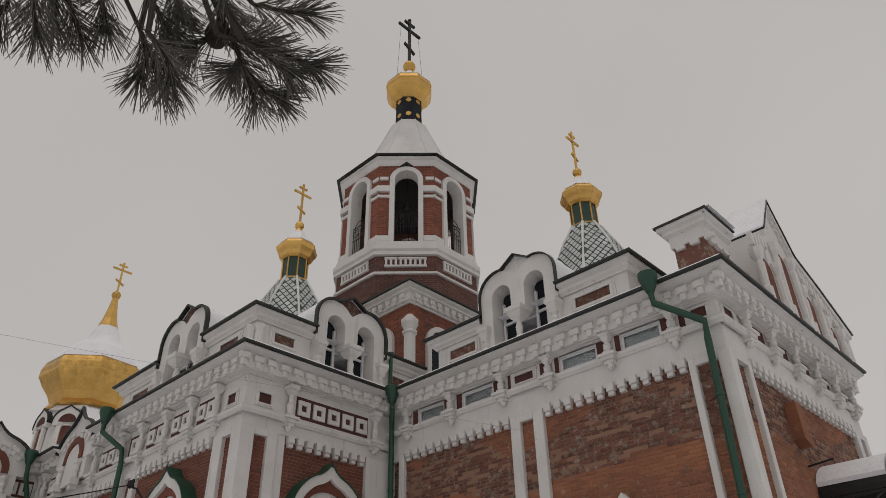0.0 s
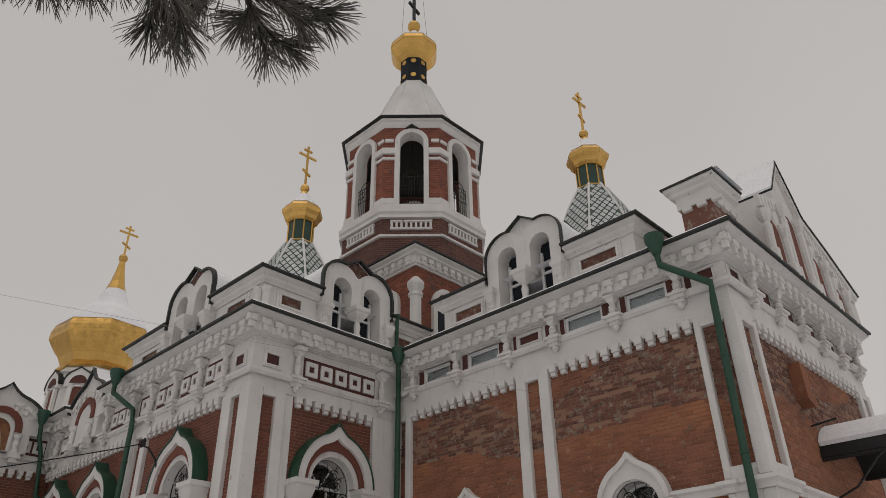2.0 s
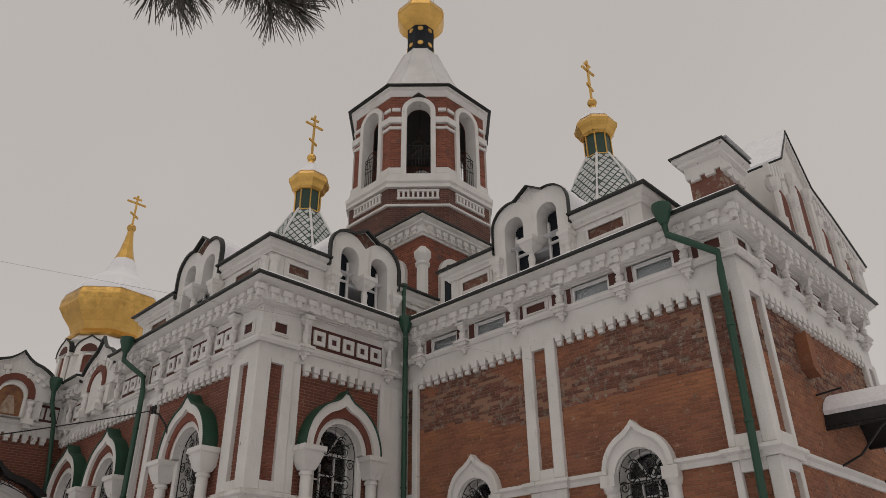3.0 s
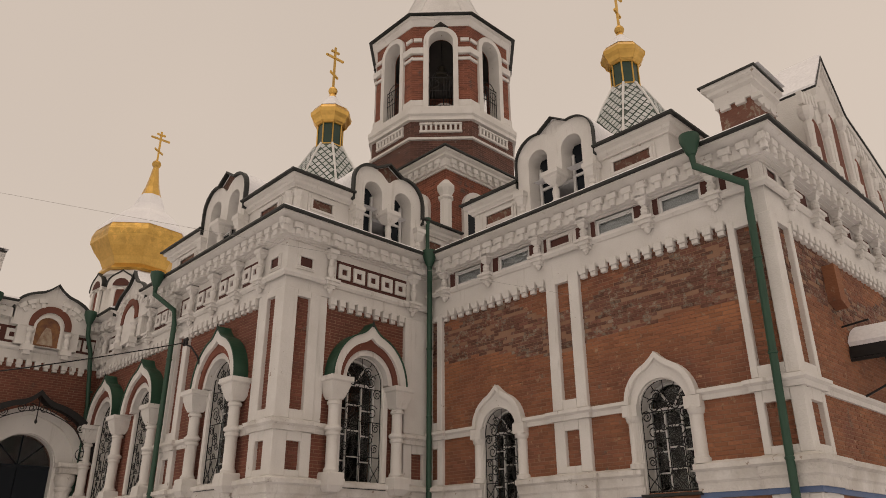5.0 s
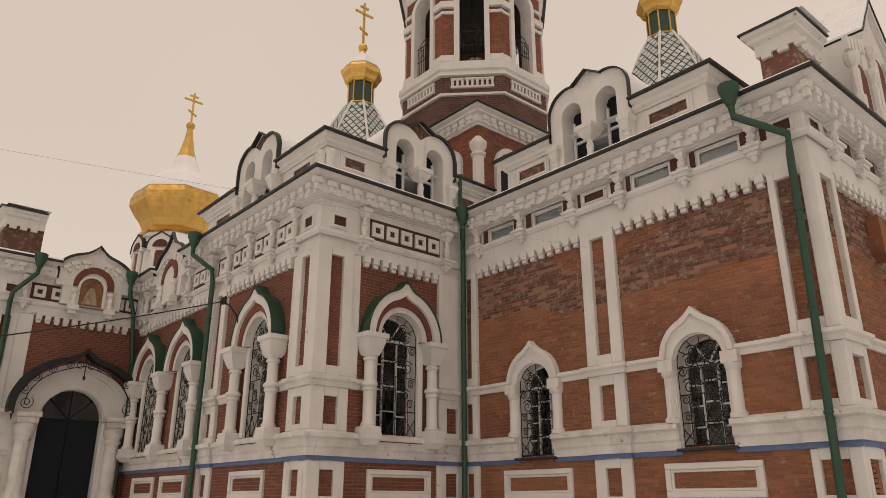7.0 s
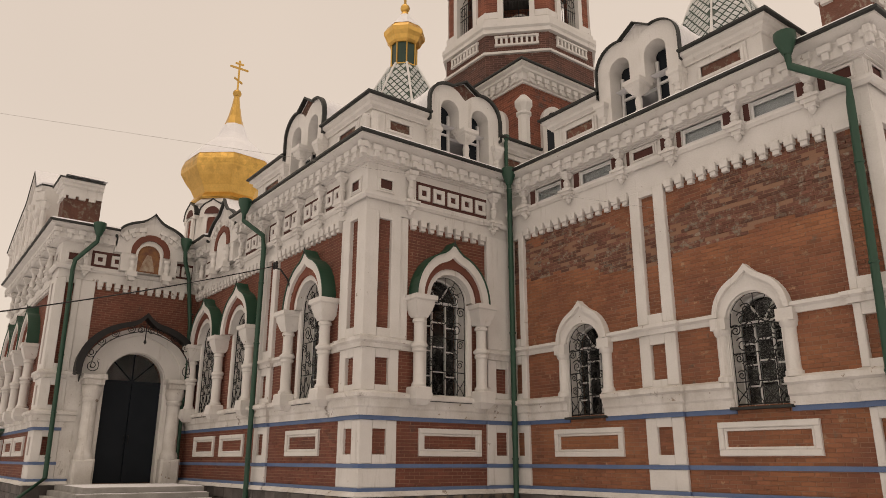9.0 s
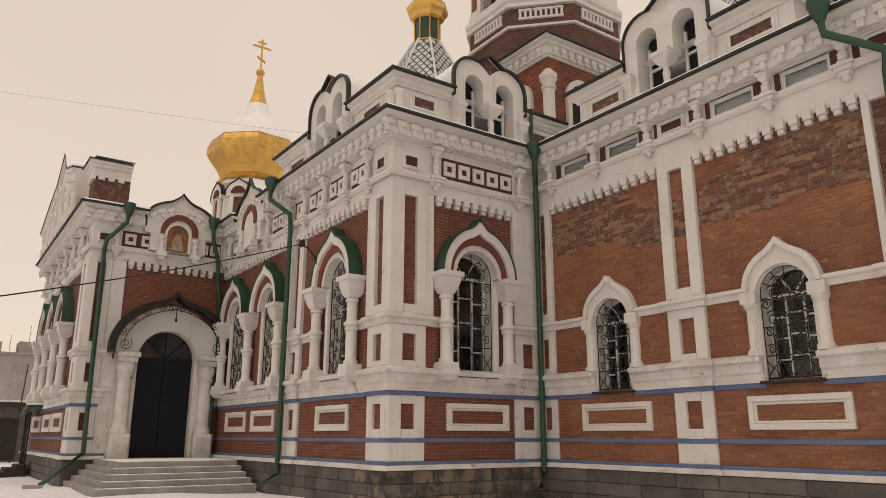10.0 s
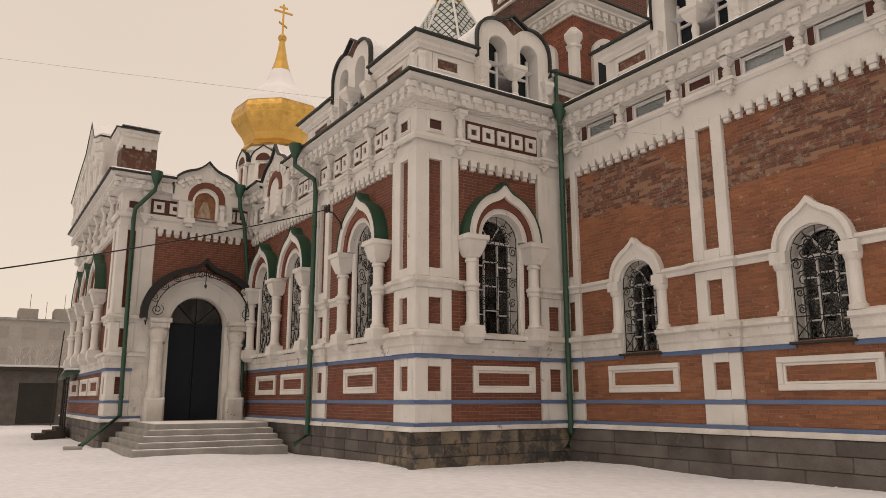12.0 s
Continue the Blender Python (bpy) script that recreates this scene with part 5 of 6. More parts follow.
def pediment(k, c, half, peak, shoulder, foot, w, d=0.25, z0=8.62, lo=-99.0, hi=99.0):
    """A stepped keel gable: raking shoulders with dentils and a steep narrow peak."""
    m = POSE[k]
    side = [(half, foot), (half * 0.8, foot + 0.27 * (shoulder - foot)), (half * 0.55, foot + 0.6 * (shoulder - foot)), (w * 1.12, shoulder - 0.06), (w, shoulder + 0.04)]
    for i in range(1, 9):
        t = i / 8
        side.append((w * (1 - t), shoulder + 0.04 + (peak - shoulder - 0.04) * (0.72 * t + 0.28 * t ** 3 + 0.10 * math.sin(math.pi * t))))
    out = [(c - x, z) for x, z in side] + [(c + x, z) for x, z in reversed(side[:-1])]
    # the gable stops against the corner pier
    out = [p for p in out if lo <= p[0] <= hi]
    p = part("pediment", prism(bm0(), [(out[0][0], z0)] + out + [(out[-1][0], z0)], -d, 0.35), PLASTER, church, "white keel-shaped gable with sunk brick niches", m)
    up = [(c + (x - c) * 1.02, z + 0.045) for x, z in out]
    part("metal_edge", band(bm0(), up, out, -d - 0.14, 0.36), ROOFEDGE, p)
    part("edge_snow", band(bm0(), [(c + (x - c) * 1.03, z + 0.10) for x, z in out], [(c + (x - c) * 1.021, z + 0.047) for x, z in out], -d - 0.12, 0.36), SNOW, p)
    dn = [(c + (x - c) * 0.96, z - 0.15) for x, z in out]
    part("raking_cornice", band(bm0(), out, dn, -d - 0.11, -d + 0.02), PLASTER, p)
    dn2 = [(c + (x - c) * 0.93, z - 0.24) for x, z in out]
    part("raking_fillet", band(bm0(), dn, dn2, -d - 0.06, -d + 0.02), PLASTER, p)
    top = [(c - w * 0.9, shoulder - 0.3)] + [(x, z + 0.03) for x, z in out if abs(x - c) < w * 1.05] + [(c + w * 0.9, shoulder - 0.3)]
    part("snow", prism(bm0(), top, 0.37, 1.5), SNOW, p, "snow on the roof behind the peak")
    for f in (-1, 1):                       # dentils along the shoulders
        for j in range(int(half * 0.62 / 0.2)):
            x = w * 1.2 + j * 0.2
            if not lo + 0.1 < c + f * x < hi - 0.1:
                continue
            z = float(np.interp(x, [q[0] for q in reversed(side)], [q[1] for q in reversed(side)]))
            part("dentil", soft_box(bm0(), c + f * x - 0.055, c + f * x + 0.055, -d - 0.09, -d + 0.02, z - 0.52, z - 0.22, 0.008), PLASTER, p)
    for x in (-0.62, -0.31, 0.0, 0.31, 0.62):
        if not lo + 0.4 < c + x * half < hi - 0.4:
            continue
        u = abs(x) * half
        h = float(np.interp(u, [q[0] for q in reversed(side)], [q[1] for q in reversed(side)])) - 0.75
        h = min(h, z0 + (1.9 if x == 0 else 1.25))
        part("niche", prism(bm0(), [(c + x * half - 0.32, z0 + 0.13)] + arc(c + x * half, h - 0.32, 0.32, 10) + [(c + x * half + 0.32, z0 + 0.13)], -d - 0.012, -d + 0.02), BRICK_RED, p)
        for f in (-1, 1):
            bm = lathe(bm0(), [(0.12, z0), (0.12, z0 + 0.28), (0.08, z0 + 0.33), (0.1, h - 0.4), (0.07, h - 0.3), (0.14, h - 0.2), (0.16, h - 0.12), (0.16, h)], 8, c + x * half + f * 0.48, -d - 0.05)
            part("colonnette", bm, PLASTER, p)


pediment("E", 3.5, 3.85, 11.98, 10.8, 9.66, 0.8, 0.45, lo=1.45)
pedestal(pose(8.3, 0.36, 0.0), 0.68)
pediment("F", 5.5, 5.0, 12.0, 11.1, 9.9, 1.0, 0.5, hi=9.2)
pedestal(pose(-12.25, -8.85, -0.05), 0.85)

# keel gables over the portal wall and the long side
def keel_gable(k, c, r, zs, tip, d):
    m = POSE[k]
    o = keel(c, zs, r, tip, 40, reach=0.42, flat=0.62)
    g = part("keel_gable", prism(bm0(), [(c - r, 7.98)] + o + [(c + r, 7.98)], -d, 0.2), PLASTER, church, "white keel-shaped gable over the eaves", m)
    up = [(c + (x - c) * 1.05, z + 0.06) for x, z in o]
    part("metal_edge", band(bm0(), up, o, -d - 0.12, -d - 0.02), ROOFEDGE, g)
    part("edge_snow", band(bm0(), [(c + (x - c) * 1.03, z + 0.06) for x, z in o], o, -d - 0.018, 0.3), SNOW, g)
    part("snow", prism(bm0(), [(c - r * 0.95, 8.6)] + [(c + (x - c) * 0.97, z - 0.02) for x, z in o] + [(c + r * 0.95, 8.6)], 0.3, 2.2), SNOW, g)
    part("brick_ring", band(bm0(), [(c - 0.62, 8.0)] + arc(c, 8.09, 0.62, 20) + [(c + 0.62, 8.0)], [(c - 0.42, 8.0)] + arc(c, 8.09, 0.42, 20) + [(c + 0.42, 8.0)], -d - 0.05, -d + 0.02), BRICK_RED, g, "red brick arch")
    for a in (25, 47, 69, 111, 133, 155):
        ca, sa = math.cos(radians(a)), math.sin(radians(a))
        piece("console", console, PLASTER, g, pose(c + 0.84 * ca, -d + 0.02, zs - 0.06 + 0.38 * sa - 0.1, 0, (a - 90) * -0.6))
    # tympanum that hides the cornice behind
    part("tympanum", prism(bm0(), [(c - 0.9, 7.4)] + arc(c, 8.05, 0.9, 20) + [(c + 0.9, 7.4)], -d + 0.02, 0.0), PLASTER, g)
    for f in (-1, 1):
        bm = lathe(bm0(), [(0.1, 7.38), (0.1, 7.46), (0.07, 7.5), (0.1, 7.62), (0.07, 7.75), (0.12, 7.82), (0.12, 7.9)], 12, c + f * 0.55, -d - 0.06)
        box(bm, c + f * 0.55 - 0.16, c + f * 0.55 + 0.16, -d - 0.2, -d + 0.04, 7.2, 7.37)
        box(bm, c + f * 0.55 - 0.1, c + f * 0.55 + 0.1, -d - 0.15, -d + 0.04, 7.08, 7.2)
        part("colonnette", bm, PLASTER, g)
    return g


keel_gable("P", 2.55, 1.12, 8.42, 0.3, 0.3)
keel_gable("A", 2.8, 1.2, 8.42, 0.42, 0.3)
part("blind_niche", prism(bm0(), [(2.4, 7.3)] + arc(2.8, 8.05, 0.4, 16) + [(3.2, 7.3)], -0.33, -0.25), PLASTER, church, "", POSE["A"])
# painted panel in the gable over the portal, plain shapes only
icon = thing("wall_panel", "arched ochre painted panel in a white and red niche", "painting", m=POSE["P"] @ pose(2.5, -0.31, 0.2))
part("ground_paint", prism(bm0(), [(-0.36, 7.22)] + arc(0, 7.78, 0.36, 18) + [(0.36, 7.22)], 0.0, 0.04), OCHRE, icon)
part("pale_shape", prism(bm0(), [(-0.25, 7.26), (0.22, 7.26), (0.16, 7.55), (0.08, 7.8), (-0.06, 7.82), (-0.15, 7.6)], -0.006, 0.002), ROBE, icon)
part("rim", band(bm0(), [(-0.43, 7.2)] + arc(0, 7.78, 0.43, 18) + [(0.43, 7.2)], [(-0.355, 7.2)] + arc(0, 7.78, 0.355, 18) + [(0.355, 7.2)], -0.05, 0.03), PLASTER, icon)
# ---- portal ----
portal = thing("portal", "white plaster portal with stout columns round a dark doorway", "portal", m=POSE["P"])
c = 2.58
for f in (-1, 1):
    bm = bm0()
    x = c + f * 1.26
    part("column_foot", soft_box(bm0(), x - 0.3, x + 0.3, -0.54, 0.02, 0.1, 1.5, 0.07), PLASTER_WORN, portal, "flaking square column foot")
    lathe(bm, [(0.26, 1.46), (0.28, 1.58), (0.25, 1.68), (0.215, 1.74), (0.205, 3.16), (0.24, 3.2), (0.25, 3.26), (0.22, 3.31), (0.27, 3.4), (0.30, 3.52), (0.29, 3.64), (0.24, 3.72)], 20, x, -0.24)
    cap = soft_box(bm0(), x - 0.29, x + 0.29, -0.53, 0.02, 3.68, 3.85, 0.02)
    soft_box(cap, x - 0.35, x + 0.35, -0.59, 0.02, 3.85, 4.0, 0.03)
    part("column_cap", cap, PLASTER_WORN, portal)
    part("column", bm, PLASTER_WORN, portal, "white column with a bulging capital and flaking foot", smooth=True)
    part("jamb", soft_box(bm0(), c + f * 1.06 - 0.14, c + f * 1.06 + 0.14, -0.14, 0.02, 0.3, 3.9), PLASTER, portal)
part("reveal", band(bm0(), [(c - 0.92, 0.78)] + arc(c, 3.88, 0.92, 24) + [(c + 0.92, 0.78)], [(c - 0.9, 0.78)] + arc(c, 3.88, 0.9, 24) + [(c + 0.9, 0.78)], -0.1, 0.215), PLASTER, portal)
part("archivolt", band(bm0(), keel(c, 3.95, 1.56, 0.05, 28, flat=0.95), arc(c, 3.88, 0.92, 28), -0.2, 0.02), PLASTER, portal, "white stepped arch")
part("outer_ring", band(bm0(), keel(c, 3.98, 1.66, 0.08, 28, flat=0.93), keel(c, 3.98, 1.4, 0.06, 28, flat=0.93), -0.32, -0.19), PLASTER, portal)

door = tagged(new("door_1"), "dark double door under a glazed fanlight", "door", kind="structure")
door.matrix_basis = POSE["P"]
for f in (-1, 1):
    bm = bm0()
    x0, x1 = sorted((c + f * 0.004, c + f * 0.91))
    soft_box(bm, x0, x1, 0.22, 0.28, 0.78, 3.85)
    part("door_leaf", bm, DOOR, door)
    part("door_handle", tube(bm0(), [(c + f * 0.07, 0.19, 1.95), (c + f * 0.07, 0.16, 1.98), (c + f * 0.07, 0.16, 2.2), (c + f * 0.07, 0.19, 2.23)], 0.012), IRON, door)
bm = box(bm0(), c - 0.91, c + 0.91, 0.2, 0.28, 3.84, 3.92)
for a in (45, 90, 135):
    tube(bm, [(c, 0.24, 3.9), (c + 0.88 * math.cos(radians(a)), 0.24, 3.9 + 0.88 * math.sin(radians(a)))], 0.022, 5)
part("fanlight_bars", bm, DOOR, door)
part("fanlight_pane", prism(bm0(), arc(c, 3.9, 0.88, 18), 0.25, 0.256), GLASS, door)

# forged canopy over the portal
canopy = thing("portal_canopy", "black forged metal canopy, keel-shaped, with scrollwork", "canopy", m=POSE["P"])
ck = keel(c, 4.15, 1.8, 0.3, 40, 0.2, 0.26, 0.82)
part("cover", band(bm0(), [(c + (x - c) * 1.035, z + 0.035) for x, z in ck], ck, -0.75, -0.2), IRON, canopy, "black sheet metal cover")
part("rim", band(bm0(), [(c + (x - c) * 1.06, z + 0.09) for x, z in ck], [(c + (x - c) * 0.955, z - 0.06) for x, z in ck], -0.79, -0.74), IRON, canopy)
bm = bm0()
inner = keel(c, 4.15, 1.5, 0.08, 32, flat=0.8)
tube(bm, [(x, -0.76, z) for x, z in inner], 0.014, 5)
for a, r in ((20, 0.16), (38, 0.14), (56, 0.13), (74, 0.13), (106, 0.13), (124, 0.13), (142, 0.14), (160, 0.16)):
    f = 1 if a < 90 else -1
    spiral(bm, c + 1.64 * math.cos(radians(a)), 4.15 + 1.33 * math.sin(radians(a)), r, 1.7, -0.76, radians(a), f, 0.012)
for f in (-1, 1):
    spiral(bm, c + f * 0.17, 5.45, 0.13, 1.5, -0.76, 1.2, f, 0.013)
    spiral(bm, c + f * 1.45, 4.22, 0.2, 1.6, -0.76, 2.2, f, 0.013)
    tube(bm, [(c + f * 1.74, -0.75, 4.0), (c + f * 1.72, -0.5, 3.75), (c + f * 1.66, -0.05, 3.95)], 0.018, 5)
tube(bm, [(c, -0.76, 5.1), (c, -0.76, 5.75)], 0.016, 5)
lathe(bm, [(0.01, 5.0), (0.05, 5.06), (0.03, 5.12), (0.01, 5.16)], 8, c, -0.76)
part("scrollwork", bm, IRON, canopy, "forged scrollwork")

steps = thing("stairs", "five worn concrete steps dusted with snow", "stairs", m=POSE["P"])
for i in range(5):
    z1 = 0.78 - 0.15 * i
    e, left, right = 0.28 * i, 0.68 - 0.18 * i, 3.85 + 0.05 * i
    part("step", soft_box(bm0(), left, right, -3.75 - e, -0.15 - 0.001 * i, z1 - 0.15 - (0.2 if i == 4 else 0), z1, 0.02), CONCRETE, steps, "", None)
    part("step_snow", soft_box(bm0(), left + 0.05, right - 0.05, -3.72 - e, -3.5 - e + (0 if i else 2.4), z1, z1 + 0.012, 0.006), SNOW, steps)


# ---- downpipes ----
def downpipe(k, u, y0, pts, foot, head_z=8.62, label="dark green metal downpipe with a funnel head"):
    """pts: the pipe's way below the head in the wall's own measure."""
    d = thing("downpipe", label, "downpipe", "green downpipes", m=POSE[k])
    h = pts[0]
    part("funnel", lathe(bm0(), [(0.075, h[2] - 0.3), (0.1, h[2] - 0.25), (0.19, h[2]), (0.19, h[2] + 0.12), (0.15, h[2] + 0.14)], 14, h[0], h[1]), GREEN, d, smooth=True)
    part("pipe", tube(bm0(), [(h[0], h[1], h[2] - 0.25)] + pts[1:], 0.068, 12), GREEN, d, smooth=True)
    (xa, _, za), (xb, y, zb) = pts[-3], pts[-2]
    for z in (6.2, 4.5, 2.8, 1.5):
        x = xa + (xb - xa) * (za - z) / (za - zb)
        part("clamp", lathe(bm0(), [(0.069, z), (0.082, z + 0.005), (0.082, z + 0.045), (0.069, z + 0.05)], 12, x, y), GREEN, d)
    return d


downpipe("R", 0, 0, [(0.55, -0.55, 8.6), (0.5, -0.5, 8.2), (0.22, -0.24, 7.75), (0.22, -0.24, 0.65), (0.28, -0.42, 0.3)], None)
downpipe("R", 0, 0, [(8.08, -0.74, 8.66), (8.08, -0.7, 8.15), (8.83, -0.34, 7.62), (8.78, -0.26, 7.3), (8.66, -0.26, 0.6), (8.66, -0.45, 0.25)], None)
downpipe("A", 0, 0, [(5.55, -0.72, 8.6), (5.5, -0.7, 8.1), (6.02, -0.3, 7.6), (6.05, -0.26, 7.2), (6.05, -0.26, 0.5), (5.95, -0.6, 0.25)], None)
downpipe("P", 0, 0, [(3.6, -0.55, 8.6), (3.65, -0.5, 7.95), (3.9, -0.26, 7.45), (4.1, -0.26, 5.8), (4.1, -0.26, 0.85), (4.06, -0.4, 0.5)], None)
downpipe("P", 0, 0, [(0.81, -0.72, 8.58), (0.8, -0.68, 8.1), (0.31, -0.32, 7.5), (0.29, -0.26, 7.2), (0.38, -0.26, 0.95), (-0.75, -1.05, 0.12)], None)

ap = thing("attic_downpipe", "short dark green pipe from the attic gutter to the eaves", "downpipe", "green downpipes")
part("pipe", tube(bm0(), [(0.02, -0.12, 9.88), (0.06, -0.12, 9.8), (0.06, -0.12, 8.78), (0.2, -0.12, 8.7)], 0.055, 10), GREEN, ap, smooth=True)
part("funnel", lathe(bm0(), [(0.06, 9.8), (0.1, 9.88), (0.1, 9.95)], 12, 0.06, -0.12), GREEN, ap)

# ---- entrance roof on the end wall, brick bracket ----
aw = thing("entrance_awning", "black curved metal awning under snow on the end wall", "awning", m=POSE["E"])
vault = [(4.1 - 1.25 * math.cos(math.pi * i / 20), 4.9 + 0.75 * math.sin(math.pi * i / 20)) for i in range(21)]
part("sheet", band(bm0(), vault, [(4.1 + (x - 4.1) * 0.97, z - 0.03) for x, z in vault], -1.3, -0.002), IRON, aw, "black sheet metal vault")
cap = [p for p in vault if p[1] > 5.08]
part("snow", band(bm0(), [(4.1 + (x - 4.1) * 1.04, z + 0.08) for x, z in cap], [(4.1 + (x - 4.1) * 1.002, z + 0.003) for x, z in cap], -1.25, -0.02), SNOW, aw)
part("rim", band(bm0(), [(4.1 + (x - 4.1) * 1.03, z + 0.03) for x, z in vault], [(4.1 + (x - 4.1) * 0.92, z - 0.09) for x, z in vault], -1.36, -1.28), IRON, aw)
for x in (2.87, 5.33):
    part("eaves_bar", tube(bm0(), [(x, -0.01, 4.86), (x, -1.32, 4.86)], 0.035, 8), IRON, aw)
    part("bracket", tube(bm0(), [(x, -0.01, 4.1), (x, -0.5, 4.3), (x, -0.95, 4.75), (x, -1.1, 4.85)], 0.022, 6), IRON, aw)
part("brick_bracket", prism(bm0(), [(2.3, 6.65), (2.55, 6.65), (2.55, 6.4), (2.65, 6.25), (2.58, 6.1), (2.8, 5.92), (2.6, 5.8), (2.3, 5.92)], -0.24, 0.02), BRICK_OLD, church, "projecting brick bracket left from a former porch", POSE["E"])
part("iron_hook", tube(bm0(), [(2.75, 0.0, 5.5), (2.75, -0.5, 5.55)], 0.02), IRON, church, "", POSE["E"])

# ---- cables ----
br = thing("cable_bracket", "curved black cable bracket on the long side wall", "bracket", m=POSE["A"] @ pose(2.04, 0, -0.08))
part("arm", tube(bm0(), [(6.0, 0.0, 5.2), (6.05, -0.25, 5.6), (6.02, -0.4, 6.0), (5.9, -0.55, 6.25), (5.6, -0.6, 6.35)], 0.025, 6), IRON, br)
for x in (5.62, 5.75):
    part("insulator", lathe(bm0(), [(0.02, 6.3), (0.045, 6.34), (0.03, 6.4), (0.045, 6.44), (0.02, 6.5)], 10, x, -0.6), IRON, br)
cab = thing("cable", "black overhead cable running to the wall bracket", "cable", "overhead cables")
def hang(a, b, sag, n=24):
    a, b = Vector(a), Vector(b)
    return [a.lerp(b, i / n) - Vector((0, 0, sag * 4 * (i / n) * (1 - i / n))) for i in range(n + 1)]


part("wire", tube(bm0(), hang((-3.63, -4.88, 6.3), (-0.35, -13.26, 3.24), 0.12), 0.014, 5), IRON, cab)
cab = thing("cable", "thin grey overhead wire crossing the yard to the wing", "cable", "overhead cables")
part("wire", tube(bm0(), hang((-8.6, -19.5, 9.9), (4.63, -0.02, 6.6), 0.1), 0.003, 4), CONCRETE, cab)

# ---- far buildings ----
apt = thing("apartment_building", "grey panel apartment block in the hazy distance", "apartment building", m=pose(-96, -70, 0, 0, 0, 90))
part("wall", box(bm0(), 0, 82, 0, 12, 0, 11.6), PANEL, apt)
part("roof", box(bm0(), -0.3, 82.3, -0.3, 12.3, 11.6, 11.9), CONCRETE, apt)
for x0, x1, z in ((62.7, 65, 13.5), (67, 68.8, 13.7), (55, 57, 13.0)):
    part("roof_house", box(bm0(), x0, x1, 3, 7, 11.9, z), PANEL, apt)
for x, z in ((64, 15.6), (66, 14.6), (68.2, 16.0)):
    part("antenna", tube(bm0(), [(x, 4, 11.9), (x, 4, z)], 0.03, 5), IRON, apt)
for i in range(26):
    for j in range(4):
        piece("far_window", lambda: box(bm0(), 0, 1.6, -0.06, 0.3, 0, 1.5), PANEL_HAZED, apt, pose(1.2 + i * 3.1, 0, 1.0 + j * 2.75))
shed = thing("shed", "low dark-roofed row of garages with snow on top", "shed", m=pose(-36, -40, 0, 0, 0, 90))
part("wall", box(bm0(), 0, 34, 0, 4, 0, 3.1), STONE, shed)
part("roof", box(bm0(), -0.2, 34.2, -0.6, 4.2, 3.1, 3.3), BARK, shed)
part("roof_snow", box(bm0(), -0.1, 34.1, -0.5, 4.1, 3.3, 3.42), SNOW, shed)
for i in range(10):
    part("door", soft_box(bm0(), 0.6 + i * 3.3, 2.6 + i * 3.3, -0.05, 0.05, 0.1, 2.4, 0.02), DARKIN, shed)
pole = thing("leaning_pole", "thin dark pole leaning above the sheds", "pole")
part("shaft", tube(bm0(), [(-33.6, -8.1, -0.2), (-33.3, -7.9, 5.3)], 0.035, 6), BARK, pole)
porch = thing("side_porch", "small dark porch with snowy roof and wooden steps", "porch", m=pose(-21.0, -9.1, 0))
for x in (1.6, 2.3, 3.0):
    part("post", tube(bm0(), [(x, 0.05, -0.12), (x, 0.05, 2.3)], 0.035, 8), DARKIN, porch)
part("roof", prism(bm0(), [(1.3, 2.2), (3.3, 2.45), (3.3, 2.53), (1.3, 2.28)], -0.15, 0.9), GREEN, porch)
part("roof_snow", prism(bm0(), [(1.33, 2.30), (3.27, 2.55), (3.27, 2.62), (1.33, 2.37)], -0.1, 0.85), SNOW, porch)
for i in range(3):
    part("step", box(bm0(), 1.5, 3.0, -0.2 - 0.35 * i, 0.15 - 0.35 * i, -0.1, 0.42 - 0.12 * i), BARK, porch)

# bare frosted trees before the apartment block
def bare_tree(x, y, h, seed):
    t = thing("bare_tree", "leafless frosted tree far behind the sheds", "tree", "far bare trees", m=pose(x, y, 0))
    rr = random.Random(seed)
    tw = bm0()

    def grow(p, d, ln, r, depth):
        q = p + d * ln
        tube(tw if depth < 5 else st, [p, (p + q) / 2 + Vector((rr.uniform(-1, 1), rr.uniform(-1, 1), 0)) * ln * 0.06, q], r, 4)
        if depth:
            for _ in range(3):
                e = (d + Vector((rr.uniform(-0.8, 0.8), rr.uniform(-0.8, 0.8), rr.uniform(-0.1, 0.6)))).normalized()
                grow(p.lerp(q, rr.uniform(0.55, 1.0)), e, ln * rr.uniform(0.55, 0.8), r * 0.55, depth - 1)
    st = bm0()
    grow(Vector((0, 0, 0)), Vector((0, 0, 1)), h * 0.33, 0.15, 5)
    part("trunk", st, BARK, t)
    part("crown", tw, FROST, t, "bare frosted twigs")


for i, (x, y, h) in enumerate(((-62, -12, 8.5), (-66, -7.5, 9.5), (-60, -4.5, 8), (-64, -17, 9), (-58, -1, 8))):
    bare_tree(x, y, h, 11 + i)

